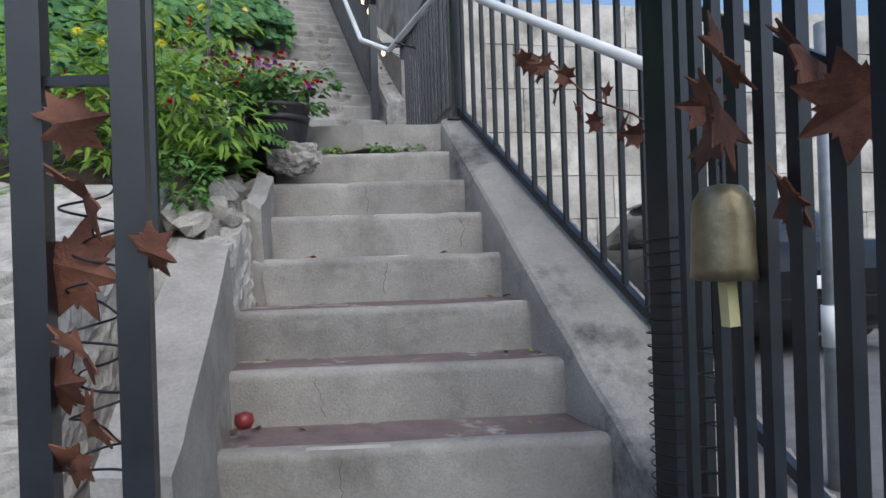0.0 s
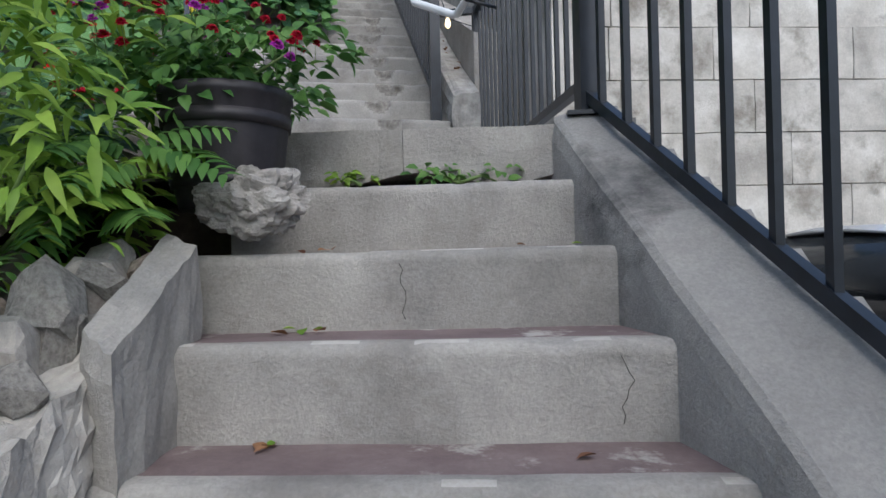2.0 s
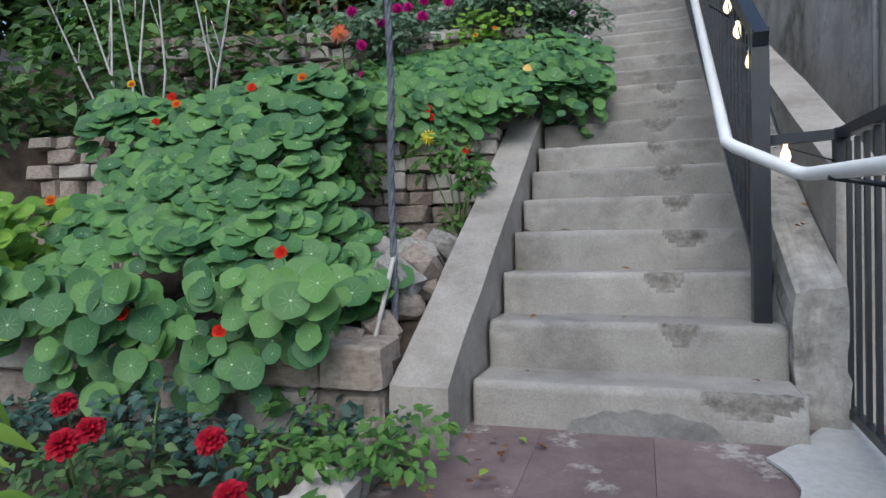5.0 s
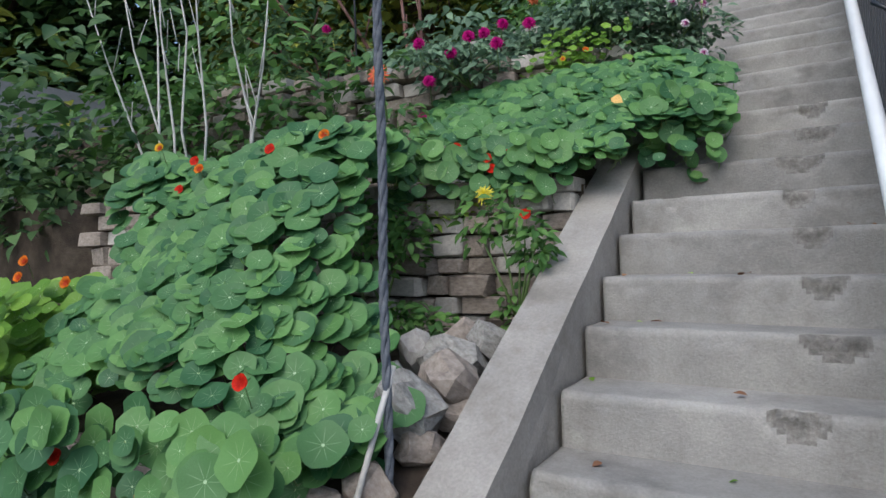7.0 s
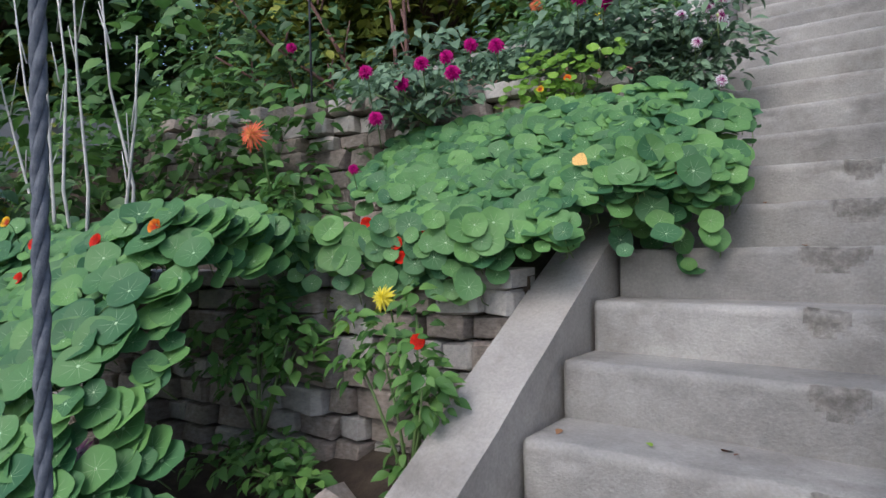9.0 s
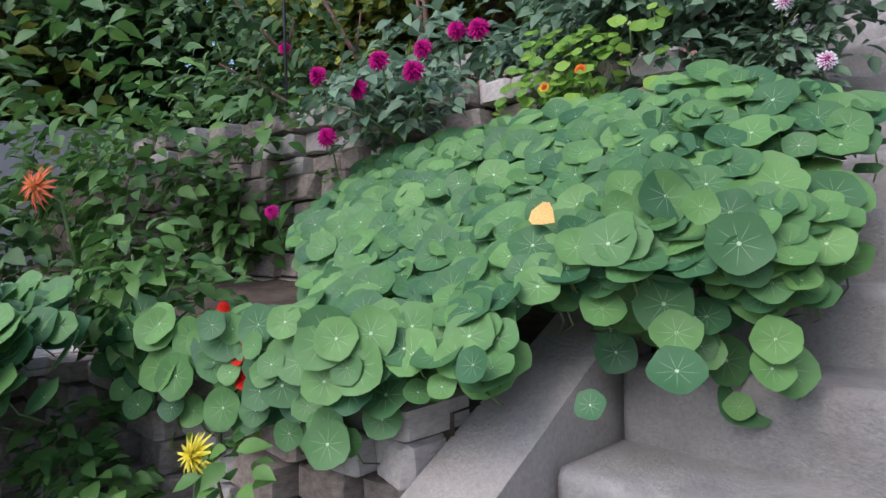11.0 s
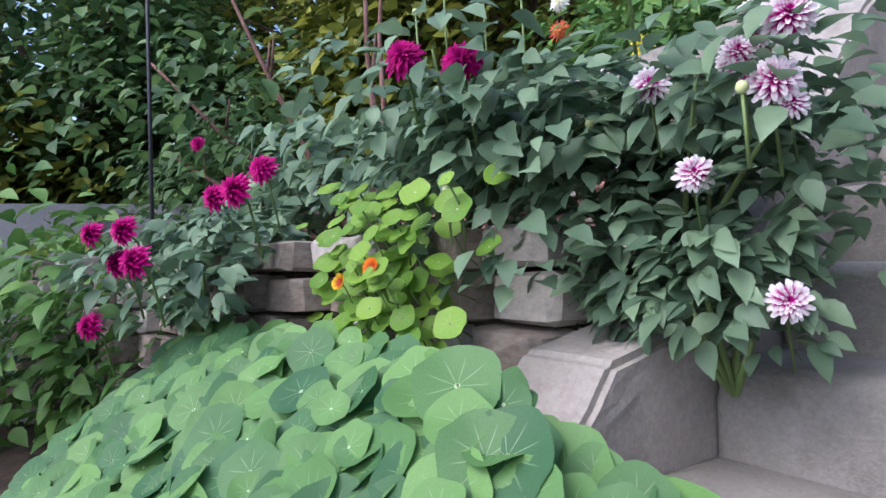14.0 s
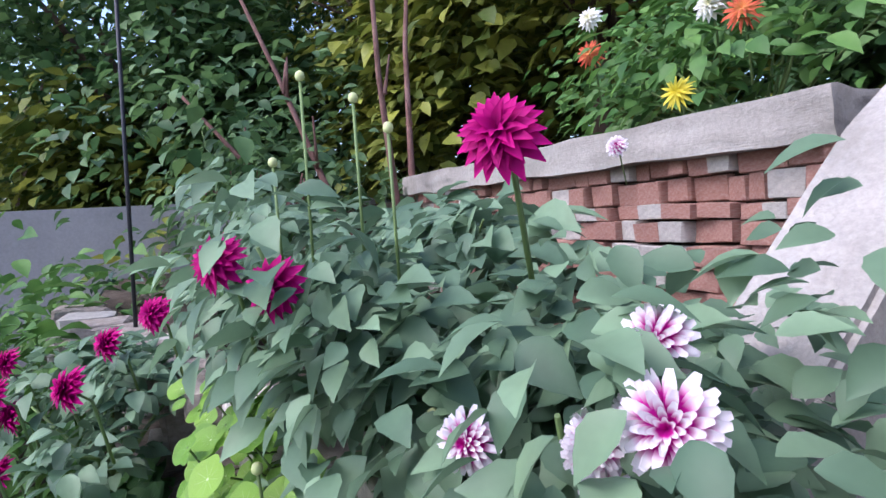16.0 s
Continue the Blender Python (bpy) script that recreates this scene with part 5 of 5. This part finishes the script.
def tree(name, label, base, height, spread, count, leaf, material, seed, lean=(0, 0)):
    """A tree: tapered trunk, forking limbs, and leaves in clumps along the twigs."""
    r = random.Random(seed)
    t = thing(name, label, "tree", group="trees")
    base = Vector(base)
    fork = base + UP * height * 0.3 + DV * lean[0] + DU * lean[1]
    part("trunk", tube(bmesh.new(), [base - UP * 0.3, base.lerp(fork, 0.5) + Vector((0.05, 0.04, 0)), fork], height * 0.026, 9, height * 0.018), BARK, t)
    tips = []
    for i in range(9):
        a = 2 * math.pi * i / 9 + r.uniform(-0.3, 0.3)
        end = fork + Vector((math.cos(a) * spread * r.uniform(0.5, 1), math.sin(a) * spread * r.uniform(0.5, 1), height * r.uniform(0.05, 0.62)))
        midp = fork.lerp(end, 0.5) + Vector((r.uniform(-0.2, 0.2), r.uniform(-0.2, 0.2), height * 0.06))
        part("limb", tube(bmesh.new(), [fork, fork.lerp(midp, 0.5) + UP * 0.06, midp, end], height * 0.011, 6, height * 0.003), BARK, t)
        for k in range(7):
            q = midp.lerp(end, r.random()) + Vector((r.gauss(0, 0.3), r.gauss(0, 0.3), r.gauss(0, 0.3))) * spread * 0.4
            tips.append(q)
    ms = []
    for i in range(count):
        c = r.choice(tips)
        d = Vector((r.gauss(0, 1), r.gauss(0, 1), r.gauss(0, 0.7)))
        ms.append(leaf_pose(c + d * spread * 0.13, (r.gauss(0, 0.5), r.gauss(-0.3, 0.5), 0.8), leaf * r.uniform(0.6, 1.3), r, (d.x, d.y, d.z - 0.6)))
    ob = new("crown", scatter("crown", SMALL, ms, material))
    ob.parent = t
    tagged(ob, kind="stuff")
    return t


for i, (u, v, z, h, s, c, lf, m_, ln) in enumerate((
        (10.6, -3.8, 4.3, 4.2, 1.8, 4800, 0.12, OLIVE, (0.3, 0)), (12.5, -1.8, 4.6, 5.0, 2.4, 4800, 0.14, DEEP, (0.2, 0)), (9.9, -6.6, 4.3, 4.6, 2.0, 4600, 0.12, OLIVE, (0.4, 0)),
        (12.5, -5.0, 4.8, 6.0, 2.8, 4600, 0.16, OLIVE, (0, 0)), (7.0, -8.0, 2.9, 6.5, 2.6, 4800, 0.15, DEEP, (0, 0)), (5.2, -9.0, 2.0, 6.0, 2.6, 4000, 0.16, DEEP, (0, 0)),
        (10.5, -9.5, 4.6, 7.0, 3.2, 4600, 0.18, DEEP, (0, 0)), (14, 1.5, 4.9, 6.0, 2.6, 3600, 0.18, DEEP, (0, 0)), (15, -9, 5, 8.0, 4.0, 4200, 0.24, DEEP, (0, 0)), (8.6, -11.5, 4.2, 7.5, 3.4, 4000, 0.2, OLIVE, (0, 0)),
        (15, -3, 5, 7.5, 3.4, 4000, 0.22, DEEP, (0, 0)), (3.2, -12, 1.3, 7.0, 3.2, 4000, 0.2, DEEP, (0, 0)))):
    tree("tree", "leafy garden tree with olive green foliage" if m_ is OLIVE else "dense dark green tree behind the garden", G(u, v, z), h, s, c, lf, m_, 200 + i, ln)
for i, (x, y) in enumerate(((6, 16), (12, 17), (18, 15), (22, 10), (26, 14), (2, 17))):
    tree("tree", "tree beyond the parking lot wall", (x, y, LOT), 7.6, 2.2, 2600, 0.22, MIDG if i % 2 else OLIVE, 300 + i)
for i, (x, y) in enumerate(((24, 3), (28, -6))):
    tree("tree", "tree beyond the parking lot", (x, y, LOT), 8.5, 3.6, 2600, 0.26, MIDG, 320 + i)

for i, (u, v, z, rad, m_) in enumerate(((11.2, -1.2, 5.3, (1.6, 0.7, 0.9), DEEP), (11.4, -4.2, 5.4, (1.8, 0.7, 1.0), OLIVE), (10.6, -7.2, 5.2, (1.8, 0.8, 1.1), OLIVE), (8.4, -8.6, 4.6, (1.2, 1.6, 1.3), DEEP), (12.6, -2.8, 6.6, (2.4, 0.8, 1.2), DEEP), (12.2, -6.0, 6.6, (2.4, 0.8, 1.2), OLIVE), (9.6, -5.4, 5.6, (1.6, 0.7, 1.2), OLIVE), (13.6, -9.0, 7.2, (3.0, 1.0, 2.0), DEEP), (14.4, -4.5, 7.4, (3.2, 1.0, 2.2), DEEP), (14.0, 0.0, 7.2, (2.4, 1.0, 2.0), DEEP), (9.0, -12.5, 6.0, (1.2, 2.4, 2.2), DEEP), (7.8, -7.2, 5.5, (1.3, 1.0, 1.2), DEEP), (6.4, -7.6, 4.6, (1.2, 1.0, 1.1), OLIVE))):
    bush("shrub", "dense dark hedge of shrubs behind the garden", 3200, G(u, v, z), rad, 0.22, SMALL, m_, 500 + i, category="shrub", stems=6)

# bleached twigs, rope, cane, bare branches
def twig(base, tops, label, material=WHITEBARK, rad=0.0095, nm="bare_shrub"):
    t = thing(nm, label, "shrub")
    r = random.Random(int(abs(base[0]) * 100))
    for k, top in enumerate(tops):
        a, b = Vector(base), Vector(top)
        m1 = a.lerp(b, 0.35) + Vector((r.uniform(-0.1, 0.1), r.uniform(-0.05, 0.05), 0.03))
        m2 = a.lerp(b, 0.7) + Vector((r.uniform(-0.12, 0.12), 0, 0))
        part("branch", tube(bmesh.new(), [a, m1, m2, b], rad, 6, rad * 0.35), material, t)
        for q in range(3):
            c = m1.lerp(b, r.uniform(0.1, 0.8))
            part("shoot", tube(bmesh.new(), [c, c + Vector((r.uniform(-0.12, 0.12), r.uniform(-0.05, 0.05), r.uniform(0.12, 0.3)))], rad * 0.45, 5, rad * 0.2), material, t)
    return t


twig(G(5.6, -2.09, 2.5), [G(5.6, -3.0, 4.25), G(5.6, -2.6, 4.25), G(5.62, -2.37, 4.3), G(5.58, -2.2, 4.3)], "bare bleached shrub with thin white branches")
twig(G(5.65, -1.96, 2.6), [G(5.6, -2.1, 4.2), G(5.6, -1.92, 4.2)], "bare bleached shrub with thin white branches")
twig(G(5.7, -1.63, 2.7), [G(5.6, -1.65, 4.0), G(5.6, -1.36, 3.75)], "thin bare white twigs")
twig(G(8.2, -2.2, 3.6), [G(7.5, -2.9, 5.6), G(7.2, -3.2, 5.0), G(8.0, -1.9, 5.4), G(7.3, -3.4, 4.5), G(8.4, -2.4, 5.8)], "bare reddish brown branches hanging over the terrace", rough_surface("red_brown_bark", (0.1, 0.05, 0.04), (0.17, 0.09, 0.075), (0.25, 0.15, 0.13), 7, 50, 0.9, 0.6), 0.024)
rope = thing("rope", "thick grey twisted rope hanging into the garden", "rope")
RP = [G(4.78, -0.09, 1.8 + 0.035 * i) + Vector((0.004 * math.sin(i * 0.3), 0, 0)) for i in range(90)]
for ph in (0, 2.09, 4.19):
    part("strand", tube(bmesh.new(), [p + Vector((0.0065 * math.cos(i * 1.1 + ph), 0.0065 * math.sin(i * 1.1 + ph), 0)) for i, p in enumerate(RP)], 0.008, 6), rough_surface("grey_rope", (0.07, 0.08, 0.1), (0.11, 0.12, 0.14), (0.16, 0.17, 0.19), 40, 200, 0.9, 0.5), rope)
tagged(obj("cane", tube(bmesh.new(), [G(4.58, -0.14, 1.6), G(4.8, -0.08, 2.16)], 0.009, 6), WHITEBARK), "thin pale garden cane leaning at the wall", "cane")
tagged(obj("wire_line", tube(bmesh.new(), [G(7.0, -1.9, 3.1), G(7.0, -1.95, 5.8)], 0.008, 6), COIL), "dark cable hanging down by the terrace", "cable")

# loose rocks, driftwood, litter
r = random.Random(71)
for u, v, z, size in ((4.98, -0.16, 2.0, 0.17), (5.12, -0.3, 1.98, 0.15), (5.2, -0.12, 2.04, 0.16), (5.36, -0.22, 2.06, 0.18), (5.5, -0.1, 2.12, 0.14), (5.05, -0.42, 1.95, 0.13), (5.42, -0.4, 2.06, 0.15), (5.6, -0.28, 2.12, 0.16)):
    ob = new("rock", r.choice(ROCKS))
    ob.matrix_basis = Matrix.Translation(G(u, v, z)) @ Euler((r.random(), r.random(), r.random() * 3)).to_matrix().to_4x4() @ Matrix.Diagonal((size * 1.3, size, size * 0.8, 1))
    tagged(ob, "pale broken field rock fallen below the stone wall", "rock", "loose rocks")
r = random.Random(70)
for i in range(34):
    x, y = r.uniform(-0.98, -0.58), r.uniform(2.45, 3.0)
    s = r.uniform(0.05, 0.13)
    ob = new("rock", r.choice(ROCKS))
    ob.matrix_basis = Matrix.Translation((x, y, 0.66 + (y - 2.2) * 0.42 + s * 0.4 + 0.05 * (i % 2))) @ Euler((r.random() * 3, r.random() * 3, r.random() * 3)).to_matrix().to_4x4() @ Matrix.Diagonal((s * 1.3, s, s * 0.75, 1))
    tagged(ob, "rough pale grey field rock on the bank", "rock", "loose rocks")
for u, v, z, s in ((4.75, -0.12, 1.83, 0.11), (4.95, -0.1, 1.9, 0.1), (5.15, -0.1, 1.95, 0.11), (4.66, -0.22, 1.8, 0.1), (5.3, -0.2, 2.0, 0.1), (4.42, -0.02, 1.54, 0.1), (4.35, 0.1, 1.53, 0.08)):
    ob = new("rock", r.choice(ROCKS))
    ob.matrix_basis = Matrix.Translation(G(u, v, z)) @ Euler((r.random(), r.random(), r.random() * 3)).to_matrix().to_4x4() @ Matrix.Diagonal((s * 1.3, s, s * 0.8, 1))
    tagged(ob, "pale tan field rock beside the curb", "rock", "loose rocks")
bm = bmesh.new()
bmesh.ops.create_icosphere(bm, subdivisions=5, radius=1)
for v in bm.verts:
    k = noise.noise(v.co * 1.7) * 0.35 + noise.noise(Vector((v.co.x * 6, v.co.y * 6, v.co.z * 2))) * 0.22 + noise.noise(v.co * 9) * 0.08
    v.co = Vector((v.co.x * 0.13, v.co.y * 0.07, v.co.z * 0.075)) * (1 + k) + Vector((-0.45, 3.13, 1.2))
tagged(obj("driftwood", bm, rough_surface("weathered_wood", (0.2, 0.19, 0.17), (0.32, 0.3, 0.28), (0.45, 0.43, 0.4), 14, 60, 0.95, 1.0)), "gnarled grey weathered stump piece on the step", "driftwood")
bed_edge = tagged(new("bed_edge"), "pale broken concrete edging of the flower bed", "edging", kind="structure")
for i in range(5):
    p = Vector((-1.02 - 0.06 * i, 3.6 + 0.17 * i, 1.47))
    ob = new("block", STONES[2 + i])
    ob.data = ROCKS[(1 + 3 * i) % 8]
    ob.parent = bed_edge
    ob.matrix_basis = Matrix.Translation(p) @ Matrix.Rotation(0.35, 4, "Z") @ Matrix.Diagonal((0.16, 0.2, 0.16, 1))
APPLE = plain("red_apple_skin", (0.17, 0.02, 0.022), 0.4, 0, 0.3, 12)
for x, y, z in ((-0.36, 1.98, 0.2), (0.72, 1.78, -0.27)):
    tagged(obj("apple", lathe(bmesh.new(), [(0.004, -0.022), (0.02, -0.024), (0.03, -0.004), (0.026, 0.018), (0.01, 0.024), (0.003, 0.018)], 16, (x, y, z + 0.025)), APPLE), "small dark red fallen apple", "apple")
lm = [mesh_from("fallen_leaf", *blade_leaf(0.36, 0.1, 0.1, 5), m_) for m_ in (DRY, LIME, DRY)]
spots = []
for k, (y, z) in enumerate(NOSE):
    for i in range(5):
        spots.append(Vector((r.choice((left_end(y) + r.uniform(0.0, 0.2), right_end(y) - r.uniform(0.06, 0.25))), y + r.uniform(0.12, 0.2), z + 0.006)))
for i in range(26):
    spots.append(Vector((r.uniform(-1.05, -0.8), r.uniform(3.8, 4.6), LAND + 0.008)))
for i in range(60):
    u = r.uniform(5.25, 8.5)
    spots.append(G(u, 1.3 + r.uniform(-0.06, 0.08), 1.99 + (u - 5.0) * 0.65 + 0.02))
for i in range(24):
    k = r.randint(1, 10)
    spots.append(G(NOSINGS[k - 1][0] + r.uniform(0.1, 0.22), r.choice((r.uniform(0.22, 0.4), r.uniform(0.5, 1.2))), NOSINGS[k - 1][1] + 0.006))
for i, p in enumerate(spots):
    ob = new("fallen_leaf", lm[0 if r.random() < 0.8 else 1])
    ob.matrix_basis = leaf_pose(p, (r.uniform(-0.3, 0.3), r.uniform(-0.3, 0.3), 1), r.uniform(0.02, 0.045), r)
    tagged(ob, "small dry brown fallen leaf", "leaf", "fallen leaves")
bush("weed", "low leafy weeds at the foot of the dry stone wall", 260, G(5.65, -0.5, 2.2), (0.3, 0.16, 0.1), 0.05, OVATE, MIDG, 402, stems=4)
bush("weed", "leafy green plants growing against the dry stone wall", 300, G(5.72, -0.78, 2.5), (0.24, 0.18, 0.28), 0.06, OVATE, MIDG, 404, stems=6)
bush("weed", "trailing pale weeds hanging over the dry stone wall", 200, G(6.02, -0.55, 2.78), (0.3, 0.08, 0.14), 0.05, OVATE, LIME, 403, stems=4)
bush("weed", "small green weed growing in the gap under the landing", 60, (0.0, 3.5, 1.3), (0.12, 0.04, 0.03), 0.035, SMALL, MIDG, 400, stems=3)
bush("weed", "small green weed in the gap under the slab", 36, (-0.28, 3.47, 1.29), (0.07, 0.03, 0.02), 0.03, SMALL, LIME, 401, stems=2)

# ---- walls of single pieces ----
stone_wall(*LOW_WALL)
stone_wall(*MID_WALL, skew=0.3)
stone_wall(*TOP_WALL, skew=0.3)
bw = stone_wall(*BRICK_WALL, pool=BRICKS, name="brick")
bm = roughen(box8(bmesh.new(), [G(u, v, z) for z, b in ((4.31, 0), (4.41, 0.01)) for u, v in ((8.31, -2.4), (8.31, -0.04), (8.7, -0.04), (8.7, -2.4))]), 16, 0.012, 6)
part("cap", bm, CURB, bw, "pale concrete cap")
